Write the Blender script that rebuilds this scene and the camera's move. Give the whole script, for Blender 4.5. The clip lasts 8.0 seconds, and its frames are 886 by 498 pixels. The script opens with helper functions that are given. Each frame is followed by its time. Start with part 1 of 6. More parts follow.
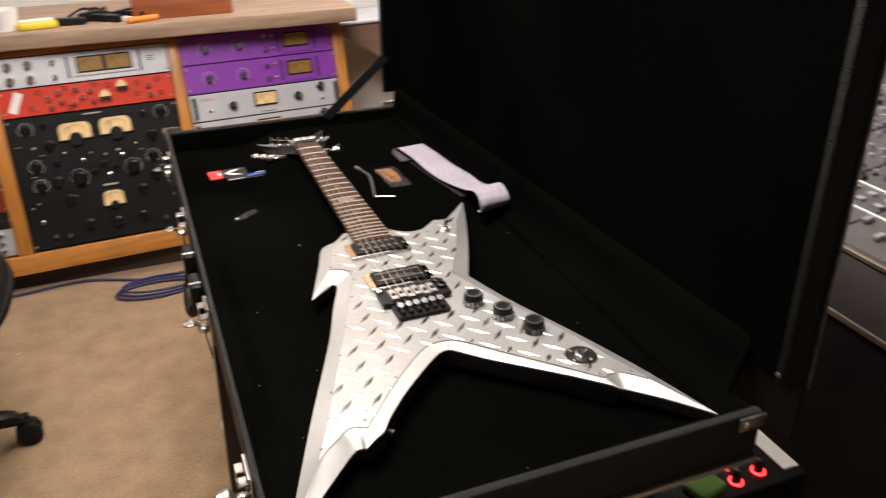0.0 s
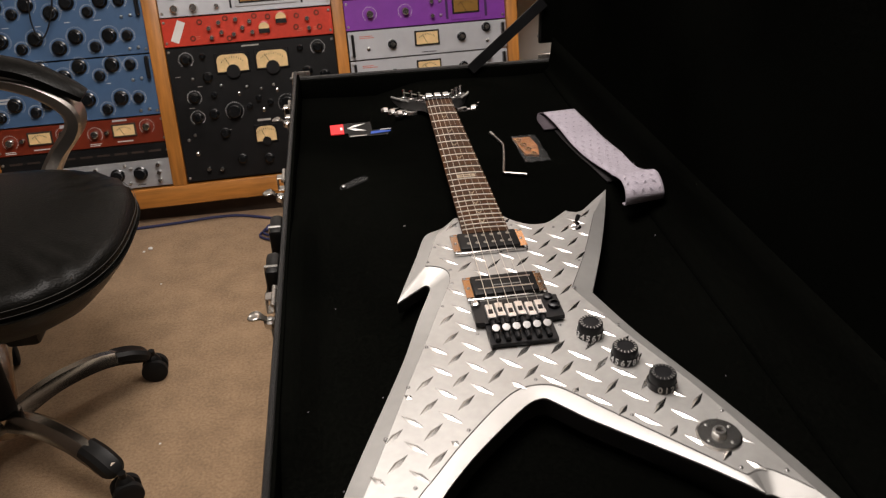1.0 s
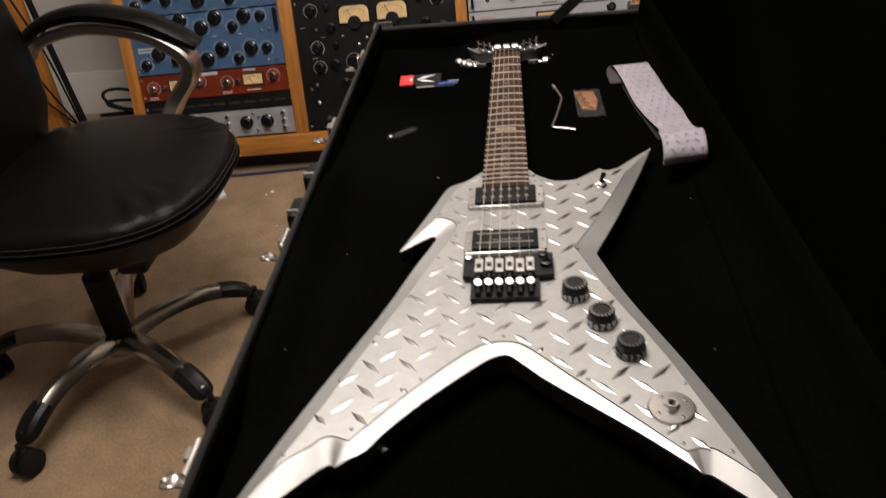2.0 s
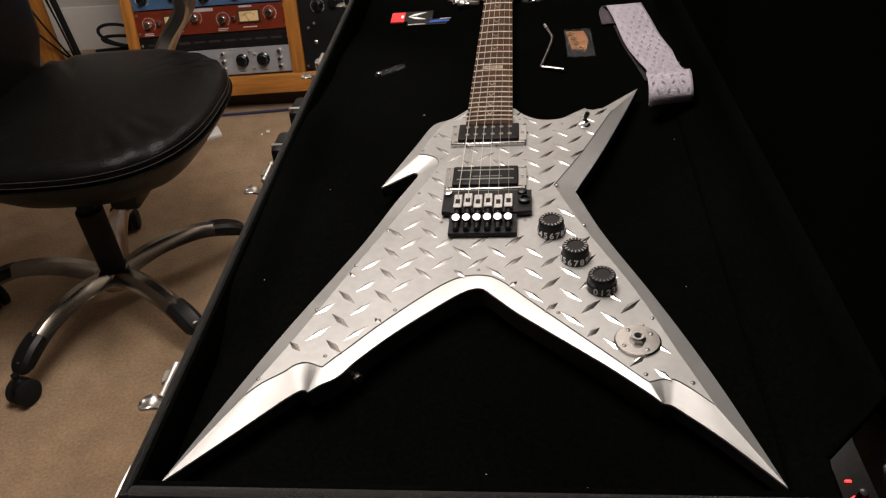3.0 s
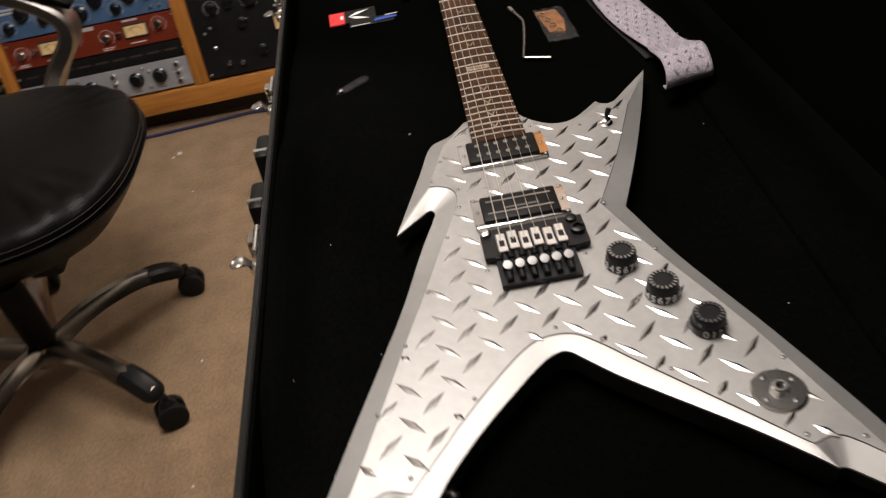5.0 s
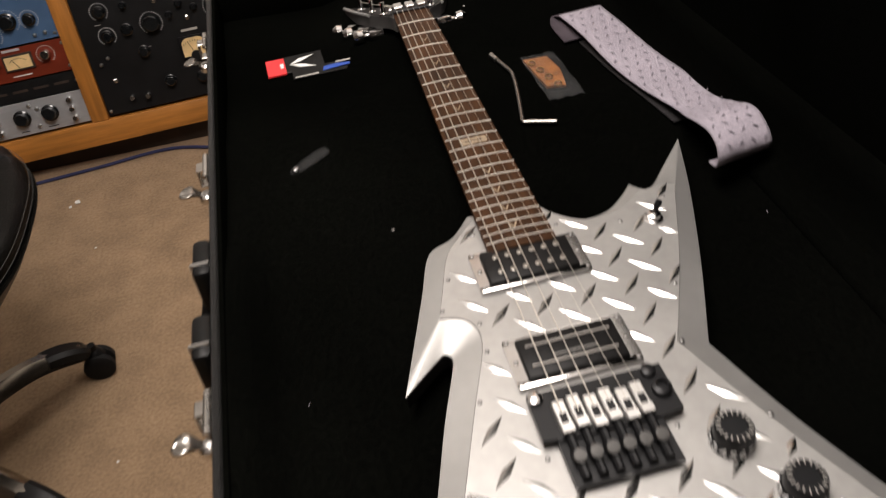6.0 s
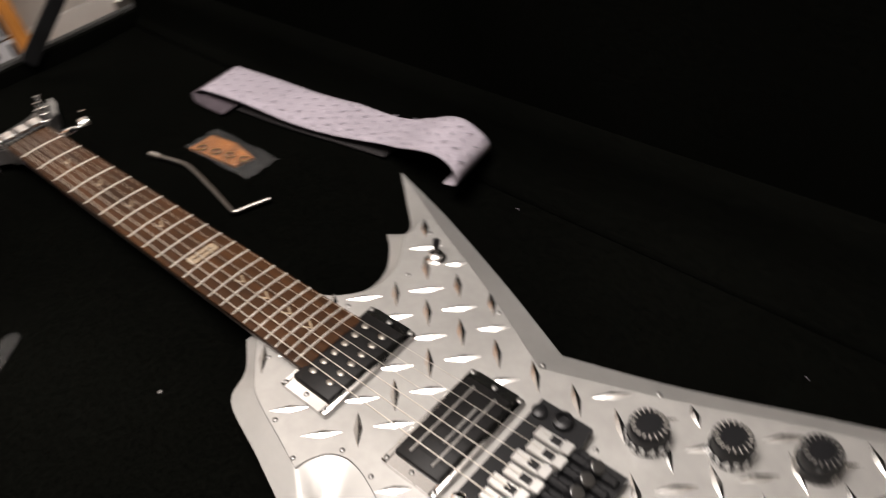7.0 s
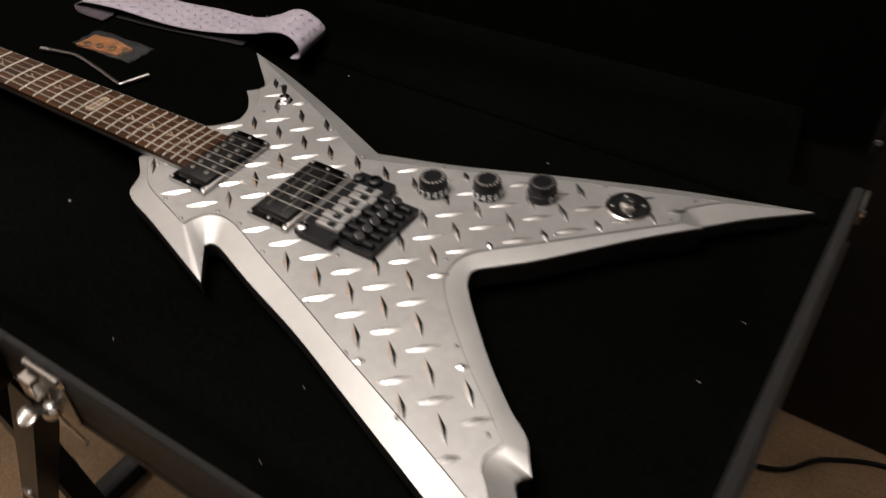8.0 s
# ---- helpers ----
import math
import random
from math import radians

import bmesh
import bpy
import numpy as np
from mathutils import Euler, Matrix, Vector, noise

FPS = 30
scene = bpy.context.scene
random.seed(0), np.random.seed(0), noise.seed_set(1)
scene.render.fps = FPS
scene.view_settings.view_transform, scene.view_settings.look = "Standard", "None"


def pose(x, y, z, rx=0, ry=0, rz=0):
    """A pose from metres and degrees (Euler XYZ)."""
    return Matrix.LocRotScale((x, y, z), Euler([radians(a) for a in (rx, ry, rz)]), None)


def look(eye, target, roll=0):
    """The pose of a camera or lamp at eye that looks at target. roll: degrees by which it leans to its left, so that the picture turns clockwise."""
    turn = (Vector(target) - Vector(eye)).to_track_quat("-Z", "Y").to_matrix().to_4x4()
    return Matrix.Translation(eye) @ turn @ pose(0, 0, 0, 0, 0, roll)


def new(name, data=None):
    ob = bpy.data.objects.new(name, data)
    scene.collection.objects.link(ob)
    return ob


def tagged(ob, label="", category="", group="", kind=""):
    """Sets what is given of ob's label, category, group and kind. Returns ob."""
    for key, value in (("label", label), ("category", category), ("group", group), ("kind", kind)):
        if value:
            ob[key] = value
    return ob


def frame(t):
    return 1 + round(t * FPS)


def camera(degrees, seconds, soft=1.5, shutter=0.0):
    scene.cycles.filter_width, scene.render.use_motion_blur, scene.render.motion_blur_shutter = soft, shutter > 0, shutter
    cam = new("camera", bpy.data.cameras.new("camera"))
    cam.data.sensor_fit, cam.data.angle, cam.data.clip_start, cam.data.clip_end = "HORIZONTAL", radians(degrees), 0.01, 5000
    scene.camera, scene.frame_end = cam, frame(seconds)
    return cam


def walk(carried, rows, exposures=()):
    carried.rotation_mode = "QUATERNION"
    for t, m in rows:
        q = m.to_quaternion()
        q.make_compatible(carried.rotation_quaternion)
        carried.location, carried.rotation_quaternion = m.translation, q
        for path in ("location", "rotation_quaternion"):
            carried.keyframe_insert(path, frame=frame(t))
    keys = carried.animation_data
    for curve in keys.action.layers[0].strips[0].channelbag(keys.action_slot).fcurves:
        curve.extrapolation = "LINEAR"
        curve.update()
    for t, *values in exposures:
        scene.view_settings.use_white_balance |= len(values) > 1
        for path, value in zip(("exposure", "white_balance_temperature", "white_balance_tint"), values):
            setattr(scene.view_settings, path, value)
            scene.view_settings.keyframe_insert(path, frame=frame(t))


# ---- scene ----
cam = camera(57.6, 8.0, soft=1.2, shutter=0.45)
PATH = [
    (0, (-0.286, -0.858, 1.26), (0.351, 0.805, 0.35), -0.7),
    (0.3, (-0.233, -0.834, 1.272), (0.185, 0.883, 0.336), -1.6),
    (0.5, (-0.203, -0.8, 1.255), (0.098, 0.932, 0.301), -2.3),
    (0.8, (-0.172, -0.712, 1.227), (0.044, 0.918, 0.274), -2.0),
    (1, (-0.15, -0.669, 1.227), (0.045, 1.031, 0.191), -2.1),
    (1.2, (-0.120, -0.644, 1.226), (-0.006, 0.964, 0.220), -3.3),
    (1.5, (-0.069, -0.644, 1.228), (-0.155, 1.042, 0.157), -5.3),
    (1.8, (-0.008, -0.675, 1.22), (-0.19, 1.002, 0.146), -5.9),
    (2, (0.029, -0.678, 1.213), (-0.191, 0.976, 0.11), -6.6),
    (2.2, (0.046, -0.689, 1.209), (-0.179, 0.941, 0.072), -6.4),
    (3.5, (0.054, -0.692, 1.206), (-0.172, 0.867, -0.027), -5.9),
    (4, (0.05, -0.695, 1.21), (-0.17, 0.848, -0.043), -5.9),
    (4.2, (0.045, -0.689, 1.213), (-0.182, 0.852, -0.04), -6.2),
    (5.3, (-0.133, -0.468, 1.194), (-0.007, 0.963, -0.049), -10.2),
    (5.5, (-0.156, -0.430, 1.194), (0.038, 0.994, -0.048), -8.8),
    (6, (-0.130, -0.296, 1.159), (0.070, 1.123, -0.089), -7.6),
    (6.5, (-0.105, -0.191, 1.167), (0.264, 1.153, -0.124), -9.2),
    (6.7, (-0.121, -0.180, 1.160), (0.454, 1.082, -0.137), -10.8),
    (7, (-0.200, -0.165, 1.154), (0.766, 0.859, -0.122), -7.7),
    (7.5, (-0.297, -0.245, 1.140), (0.834, 0.564, -0.155), -8.4),
    (7.7, (-0.337, -0.281, 1.148), (0.810, 0.510, -0.144), -4.7),
    (8, (-0.394, -0.364, 1.170), (0.764, 0.431, -0.110), -2.0),
]
walk(cam, [(t, look(eye, target, roll)) for t, eye, target, roll in PATH],
     exposures=[(0, 0.74), (0.5, 0.37), (1.0, 0.18), (1.8, 0.12), (3.4, 0.0), (5.4, -0.05), (6.0, 0.04), (7.0, 0.30), (7.5, 0.10), (8.0, -0.04)])

# ---- world and lights: a windowless studio lit by unseen ceiling globes ----
world = bpy.data.worlds.new("world")
scene.world = world
world.use_nodes = True
world.node_tree.nodes["Background"].inputs["Color"].default_value = (0.02, 0.02, 0.02, 1)
world.node_tree.nodes["Background"].inputs["Strength"].default_value = 0.3
CEILING = 2.45
# main globe placed from the highlights; second one added to brighten the north end
LAMPS = [(-0.20, 0.25, 0.36, 0.42, 80.0), (0.92, 1.72, 0.16, 0.28, 33.0)]
LAMP_COLOUR = (1.0, 0.92, 0.872)
for lx, ly, radius, drop, power in LAMPS:
    data = bpy.data.lights.new("unseen_globe_light", "POINT")
    data.shadow_soft_size = radius
    data.energy, data.color = power, LAMP_COLOUR
    lamp = new("unseen_globe_light", data)
    lamp.location = (lx, ly, CEILING - drop)


# ---- materials ----
def material(name, colour, rough=0.5, metal=0.0, vary=0.12, scale=30.0, bump=0.0, bump_scale=200.0, coat=0.0, sheen=0.0,
             stretch=(1, 1, 1), spec=0.5, blotch=0.0, blotch_scale=3.0, emit=0.0, rough_vary=0.1):
    """A principled surface with fine grain, broad blotches and relief."""
    m = bpy.data.materials.new(name)
    m.use_nodes = True
    nt = m.node_tree
    bs = nt.nodes["Principled BSDF"]
    co = nt.nodes.new("ShaderNodeTexCoord")
    mp = nt.nodes.new("ShaderNodeMapping")
    mp.inputs["Scale"].default_value = stretch
    nt.links.new(co.outputs["Object"], mp.inputs["Vector"])
    n1 = nt.nodes.new("ShaderNodeTexNoise")
    n1.inputs["Scale"].default_value, n1.inputs["Detail"].default_value = scale, 5
    nt.links.new(mp.outputs["Vector"], n1.inputs["Vector"])
    n2 = nt.nodes.new("ShaderNodeTexNoise")
    n2.inputs["Scale"].default_value, n2.inputs["Detail"].default_value = blotch_scale, 3
    nt.links.new(co.outputs["Object"], n2.inputs["Vector"])
    r1 = nt.nodes.new("ShaderNodeMapRange")
    r1.inputs["From Min"].default_value, r1.inputs["From Max"].default_value = 0.3, 0.7
    r1.inputs["To Min"].default_value, r1.inputs["To Max"].default_value = 1 - vary, 1 + vary
    nt.links.new(n1.outputs["Fac"], r1.inputs["Value"])
    r2 = nt.nodes.new("ShaderNodeMapRange")
    r2.inputs["From Min"].default_value, r2.inputs["From Max"].default_value = 0.3, 0.7
    r2.inputs["To Min"].default_value, r2.inputs["To Max"].default_value = 1 - blotch, 1 + blotch
    nt.links.new(n2.outputs["Fac"], r2.inputs["Value"])
    mul = nt.nodes.new("ShaderNodeMath")
    mul.operation = "MULTIPLY"
    nt.links.new(r1.outputs["Result"], mul.inputs[0])
    nt.links.new(r2.outputs["Result"], mul.inputs[1])
    vm = nt.nodes.new("ShaderNodeVectorMath")
    vm.operation = "SCALE"
    vm.inputs[0].default_value = colour
    nt.links.new(mul.outputs["Value"], vm.inputs["Scale"])
    nt.links.new(vm.outputs["Vector"], bs.inputs["Base Color"])
    rr = nt.nodes.new("ShaderNodeMapRange")
    rr.inputs["To Min"].default_value, rr.inputs["To Max"].default_value = max(0.02, rough - rough_vary), min(1, rough + rough_vary)
    nt.links.new(n2.outputs["Fac"], rr.inputs["Value"])
    nt.links.new(rr.outputs["Result"], bs.inputs["Roughness"])
    bs.inputs["Metallic"].default_value = metal
    bs.inputs["Specular IOR Level"].default_value = spec
    bs.inputs["Coat Weight"].default_value = coat
    bs.inputs["Sheen Weight"].default_value = sheen
    if emit:
        bs.inputs["Emission Color"].default_value = (*colour, 1)
        bs.inputs["Emission Strength"].default_value = emit
    if bump:
        n3 = nt.nodes.new("ShaderNodeTexNoise")
        n3.inputs["Scale"].default_value, n3.inputs["Detail"].default_value = bump_scale, 4
        nt.links.new(mp.outputs["Vector"], n3.inputs["Vector"])
        bp = nt.nodes.new("ShaderNodeBump")
        bp.inputs["Strength"].default_value, bp.inputs["Distance"].default_value = bump, 0.004
        nt.links.new(n3.outputs["Fac"], bp.inputs["Height"])
        nt.links.new(bp.outputs["Normal"], bs.inputs["Normal"])
    return m


CARPET = material("carpet", (0.340, 0.230, 0.138), 0.95, vary=0.18, scale=150, bump=0.8, bump_scale=420, sheen=0.1, blotch=0.15, blotch_scale=14, spec=0.1)
PAINT = material("wall_paint", (0.62, 0.60, 0.57), 0.7, vary=0.02, bump=0.08, bump_scale=150, blotch=0.05)
DARK_CLOTH = material("dark_wall_cloth", (0.10, 0.085, 0.075), 0.95, vary=0.2, scale=200, blotch=0.15, spec=0.1)
CEIL = material("ceiling_paint", (0.72, 0.70, 0.67), 0.8, vary=0.02, blotch=0.04)
PINE = material("orange_pine", (0.44, 0.175, 0.032), 0.45, vary=0.25, scale=14, stretch=(6, 6, 0.6), coat=0.1, blotch=0.14)
PINE_RAIL = material("orange_pine_rail", (0.44, 0.175, 0.032), 0.45, vary=0.25, scale=14, stretch=(0.6, 6, 6), coat=0.1, blotch=0.14)
WORKTOP = material("worktop_laminate", (0.33, 0.225, 0.155), 0.5, vary=0.25, scale=10, stretch=(0.5, 5, 5), blotch=0.1)
DARKWOOD = material("dark_plinth", (0.035, 0.022, 0.015), 0.6, vary=0.2, blotch=0.2)
BLACK_PAINT = material("black_paint", (0.0085, 0.0085, 0.009), 0.40, vary=0.2, blotch=0.2, bump=0.05, bump_scale=400, spec=0.25)
WHITE_PANEL = material("white_panel", (0.56, 0.57, 0.60), 0.4, metal=0.25, vary=0.04, blotch=0.05)
SILVER_PANEL = material("silver_panel", (0.50, 0.51, 0.53), 0.38, metal=0.5, vary=0.06, blotch=0.06, stretch=(0.2, 1, 4))
RED_PANEL = material("red_panel", (0.58, 0.045, 0.022), 0.35, vary=0.08, blotch=0.12, scale=90)
ORANGE_PANEL = material("rust_panel", (0.17, 0.024, 0.009), 0.35, vary=0.08, blotch=0.1)
BLUE_PANEL = material("blue_panel", (0.060, 0.122, 0.235), 0.42, vary=0.06, blotch=0.1)
PURPLE_PANEL = material("purple_panel", (0.23, 0.045, 0.37), 0.38, vary=0.06, blotch=0.08)
KNOB = material("black_knob", (0.008, 0.008, 0.009), 0.30, vary=0.1, spec=0.4)
CHROME = material("chrome", (0.75, 0.74, 0.73), 0.16, metal=1.0, vary=0.04, rough_vary=0.05)
STEEL = material("steel", (0.55, 0.54, 0.52), 0.3, metal=1.0, vary=0.08)
METER = material("meter_face", (0.66, 0.46, 0.22), 0.5, vary=0.08, emit=0.10, blotch=0.12, blotch_scale=30)
METER_AMBER = material("amber_meter", (0.24, 0.125, 0.022), 0.4, vary=0.15, emit=0.03)
MARK = material("white_print", (0.75, 0.75, 0.74), 0.6, vary=0.03)
DIM_MARK = material("aged_print", (0.42, 0.40, 0.37), 0.5, vary=0.05)
DARK_PURPLE = material("dark_violet", (0.045, 0.010, 0.075), 0.5, vary=0.1)
PURPLE_PRINT = material("violet_print", (0.42, 0.20, 0.55), 0.5, vary=0.1)
RED_MARK = material("red_print", (0.6, 0.16, 0.10), 0.6, vary=0.03)
LEATHER = material("black_leather", (0.0036, 0.0034, 0.0028), 0.33, vary=0.2, scale=60, bump=0.22, bump_scale=260, blotch=0.3, blotch_scale=7, spec=0.11)
LEG_METAL = material("polished_leg_metal", (0.36, 0.315, 0.262), 0.24, metal=1.0, vary=0.06, blotch=0.15, rough_vary=0.06)
THREAD = material("grey_thread", (0.032, 0.030, 0.027), 0.8)
ALU = material("brushed_aluminium", (0.52, 0.485, 0.44), 0.33, metal=1.0, vary=0.06, blotch=0.1)
PLASTIC = material("black_plastic", (0.0070, 0.0068, 0.0066), 0.4, vary=0.15, bump=0.05, spec=0.18)
RUBBER = material("black_rubber", (0.0085, 0.0085, 0.0085), 0.65, vary=0.2, spec=0.2)
PLUSH = material("black_plush", (0.0016, 0.0017, 0.0014), 1.0, vary=0.3, scale=300, blotch=0.4, spec=0.0)
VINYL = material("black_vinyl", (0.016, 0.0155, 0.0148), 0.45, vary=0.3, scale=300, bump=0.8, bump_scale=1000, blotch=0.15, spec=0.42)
# the case vinyl again, with the lid's shade put into its colour
SHADED_VINYL = material("black_vinyl_shaded", (0.0055, 0.0054, 0.0052), 0.5, vary=0.3, scale=300, bump=0.6, bump_scale=620, blotch=0.15, spec=0.2)
LOGO = material("inlay_pearl", (0.28, 0.22, 0.15), 0.35, vary=0.4, scale=200)
BODY_BLACK = material("dark_gloss", (0.012, 0.011, 0.011), 0.35, vary=0.1)
BODY_SILVER = material("silver_body", (0.46, 0.452, 0.437), 0.50, metal=0.72, vary=0.03, scale=80, blotch=0.04, blotch_scale=8)
TREAD = material("tread_plate", (0.385, 0.376, 0.362), 0.46, metal=0.6, vary=0.05, scale=120, blotch=0.05, blotch_scale=14, bump=0.03, bump_scale=300)
HEAD_GREY = material("head_grey", (0.075, 0.072, 0.07), 0.35, metal=0.5, vary=0.06)
LUG = material("polished_lugs", (0.60, 0.59, 0.575), 0.26, metal=1.0, vary=0.05, scale=150, rough_vary=0.04)
ROSEWOOD = material("rosewood", (0.040, 0.0160, 0.0052), 0.55, spec=0.14, vary=0.5, scale=40, stretch=(3, 0.3, 3), blotch=0.2, blotch_scale=12)
RING_CHROME = material("ring_chrome", (0.66, 0.65, 0.64), 0.13, metal=1.0, vary=0.05, rough_vary=0.04)
FRET = material("fret_nickel", (0.92, 0.88, 0.80), 0.40, metal=0.35, vary=0.03)
NICKEL = material("satin_nickel", (0.86, 0.85, 0.83), 0.30, metal=0.85, vary=0.03)
STRING = material("string_steel", (0.74, 0.70, 0.63), 0.40, metal=0.8, vary=0.05)
BLACK_METAL = material("black_metal", (0.010, 0.010, 0.011), 0.38, metal=0.2, vary=0.1, spec=0.35)
ORANGE_PLASTIC = material("orange_plastic", (0.75, 0.24, 0.03), 0.4, vary=0.05)
STRAP = material("strap_webbing", (0.36, 0.325, 0.37), 0.8, vary=0.10, scale=400, bump=0.3, bump_scale=600, blotch=0.06, blotch_scale=20, spec=0.2)
STRAP_PRINT = material("strap_print", (0.20, 0.18, 0.21), 0.75, vary=0.2, scale=300)
STRAP_BACK = material("strap_back", (0.055, 0.042, 0.052), 0.8, vary=0.2)
# the strap backing again, with the shade below the band in its colour
STRAP_SHADE = material("strap_back_shaded", (0.010, 0.008, 0.009), 0.85, vary=0.2)
RED_CARD = material("red_card", (0.72, 0.03, 0.035), 0.5, vary=0.04)
BLUE_CARD = material("blue_card", (0.011, 0.060, 0.35), 0.35, vary=0.05)
WHITE_CARD = material("white_card", (0.78, 0.77, 0.75), 0.5, vary=0.03)
PAPER = material("white_paper", (0.75, 0.74, 0.72), 0.7, vary=0.03, blotch=0.04)
YELLOW = material("yellow_plastic", (0.72, 0.55, 0.04), 0.5, vary=0.08)
BOXWOOD = material("red_wood_box", (0.30, 0.085, 0.03), 0.45, vary=0.2, scale=15, stretch=(0.5, 4, 4))
LED = material("red_led", (1.0, 0.02, 0.02), 0.4, emit=6.0)
GREEN = material("green_fabric", (0.10, 0.22, 0.03), 0.8)
CONSOLE_KNOB = material("console_knob_grey", (0.27, 0.28, 0.30), 0.45, vary=0.2, scale=90)
BROWNPANEL = material("brown_panel", (0.20, 0.12, 0.09), 0.5, vary=0.12, scale=12, stretch=(0.5, 4, 4))
CONSOLE = material("console_grey", (0.085, 0.08, 0.08), 0.5, vary=0.08, blotch=0.08)
CABLE_BLUE = material("blue_cable", (0.03, 0.035, 0.10), 0.5)
GLOW = material("lamp_diffuser", (1.0, 0.90, 0.78), 0.5, vary=0.0, emit=4.0)


def clear_plastic(tone):
    m = material("clear_plastic", (tone, tone, tone), 0.12, vary=0.05, bump=0.6, bump_scale=60)
    bs = m.node_tree.nodes["Principled BSDF"]
    bs.inputs["Alpha"].default_value = 0.07
    return m


CLEAR = clear_plastic(0.5)
PLUSH.node_tree.nodes["Principled BSDF"].inputs["IOR"].default_value = 1.0
SCREW_GREY = material("screw_grey", (0.20, 0.195, 0.19), 0.35, metal=0.8, vary=0.1)
TUNER_FACE = material("tuner_face", (0.22, 0.217, 0.213), 0.33, metal=1.0, vary=0.06, rough_vary=0.05)
POLE_STEEL = material("pole_steel", (0.34, 0.32, 0.29), 0.3, metal=0.9, vary=0.1)
CORNER = material("worn_corner_metal", (0.40, 0.37, 0.33), 0.34, metal=0.9, vary=0.3, scale=150, blotch=0.2, blotch_scale=60)
LATCH = material("latch_nickel", (0.50, 0.475, 0.44), 0.28, metal=1.0, vary=0.15, blotch=0.15, blotch_scale=40)
BRASS = material("brass", (0.50, 0.30, 0.10), 0.3, metal=0.9, vary=0.1)
SEAM_GREY = material("seam_shadow_grey", (0.030, 0.029, 0.028), 0.6, vary=0.2)
BODY_SIDE = material("dark_side", (0.045, 0.044, 0.043), 0.38, metal=0.5, vary=0.1)
PICKUP_BLACK = material("pickup_black", (0.0065, 0.006, 0.006), 0.5, vary=0.15, spec=0.2)
DULL_PRINT = material("dull_print", (0.17, 0.165, 0.155), 0.6, vary=0.3, scale=900)
ARM_STEEL = material("arm_steel", (0.27, 0.255, 0.24), 0.36, metal=1.0, vary=0.08)
JACK = material("jack_plate", (0.76, 0.74, 0.71), 0.22, metal=1.0, vary=0.05, rough_vary=0.03)
DARK_FILM = material("dark_film", (0.004, 0.004, 0.004), 0.3, vary=0.1, spec=0.12)
SMOKY = clear_plastic(0.4)
SMOKY.node_tree.nodes["Principled BSDF"].inputs["Alpha"].default_value = 0.035


# ---- mesh helpers ----
def mesh_of(name, bm, mat, angle=35):
    bmesh.ops.recalc_face_normals(bm, faces=bm.faces[:])
    me = bpy.data.meshes.new(name)
    bm.to_mesh(me)
    bm.free()
    me.materials.append(mat)
    for p in me.polygons:
        p.use_smooth = True
    me.set_sharp_from_angle(angle=radians(angle))
    return me


def part(name, bm, mat, parent=None, label="", at=None, angle=35):
    """One mesh object under a thing; bm is a bmesh or a finished mesh."""
    me = bm if isinstance(bm, bpy.types.Mesh) else mesh_of(name, bm, mat, angle)
    ob = new(name, me)
    if parent is not None:
        ob.parent = parent
    if at is not None:
        ob.matrix_basis = at
    if label:
        tagged(ob, label)
    return ob


def thing(name, label, category, at=None, group="", kind=""):
    ob = new(name)
    ob.empty_display_size = 0.05
    if at is not None:
        ob.matrix_basis = at
    return tagged(ob, label, category, group, kind)


def solid(name, bm, mat, label, category, at=None, group="", kind="", angle=35):
    ob = part(name, bm, mat, None, "", at, angle)
    return tagged(ob, label, category, group, kind)


def box(x0, x1, y0, y1, z0, z1, bevel=0.0, bm=None, seg=2):
    bm = bm or bmesh.new()
    r = bmesh.ops.create_cube(bm, size=1)
    for v in r["verts"]:
        v.co = Vector(((x0 + x1) / 2 + v.co.x * (x1 - x0), (y0 + y1) / 2 + v.co.y * (y1 - y0), (z0 + z1) / 2 + v.co.z * (z1 - z0)))
    if bevel:
        edges = list({e for v in r["verts"] for e in v.link_edges})
        bmesh.ops.bevel(bm, geom=edges, offset=bevel, segments=seg, affect="EDGES", profile=0.5)
    return bm


def frame_along(d):
    """A rotation whose z axis runs along d."""
    return Vector(d).normalized().to_track_quat("Z", "Y").to_matrix().to_4x4()


def lathe(profile, at=None, seg=20, bm=None, flute=0.0, flutes=0):
    """A turned body; profile is (radius, height) rows, closed at radius 0."""
    bm = bm or bmesh.new()
    at = at or Matrix()
    rings = []
    for r, h in profile:
        if r < 1e-6:
            rings.append([bm.verts.new(at @ Vector((0, 0, h)))])
        else:
            ring = []
            for i in range(seg):
                k = r * (1 + (flute if flutes and i % 2 else 0))
                ring.append(bm.verts.new(at @ Vector((k * math.cos(2 * math.pi * i / seg), k * math.sin(2 * math.pi * i / seg), h))))
            rings.append(ring)
    for a, b in zip(rings, rings[1:]):
        if len(a) == 1 and len(b) == 1:
            continue
        for i in range(seg):
            j = (i + 1) % seg
            if len(a) == 1:
                bm.faces.new((a[0], b[i], b[j]))
            elif len(b) == 1:
                bm.faces.new((a[i], b[0], a[j]))
            else:
                bm.faces.new((a[i], a[j], b[j], b[i]))
    return bm


def rod(p0, p1, r, seg=12, bm=None, r1=None):
    p0, p1 = Vector(p0), Vector(p1)
    h = (p1 - p0).length
    r1 = r if r1 is None else r1
    return lathe([(0, 0), (r, 0), (r1, h), (0, h)], Matrix.Translation(p0) @ frame_along(p1 - p0), seg, bm)


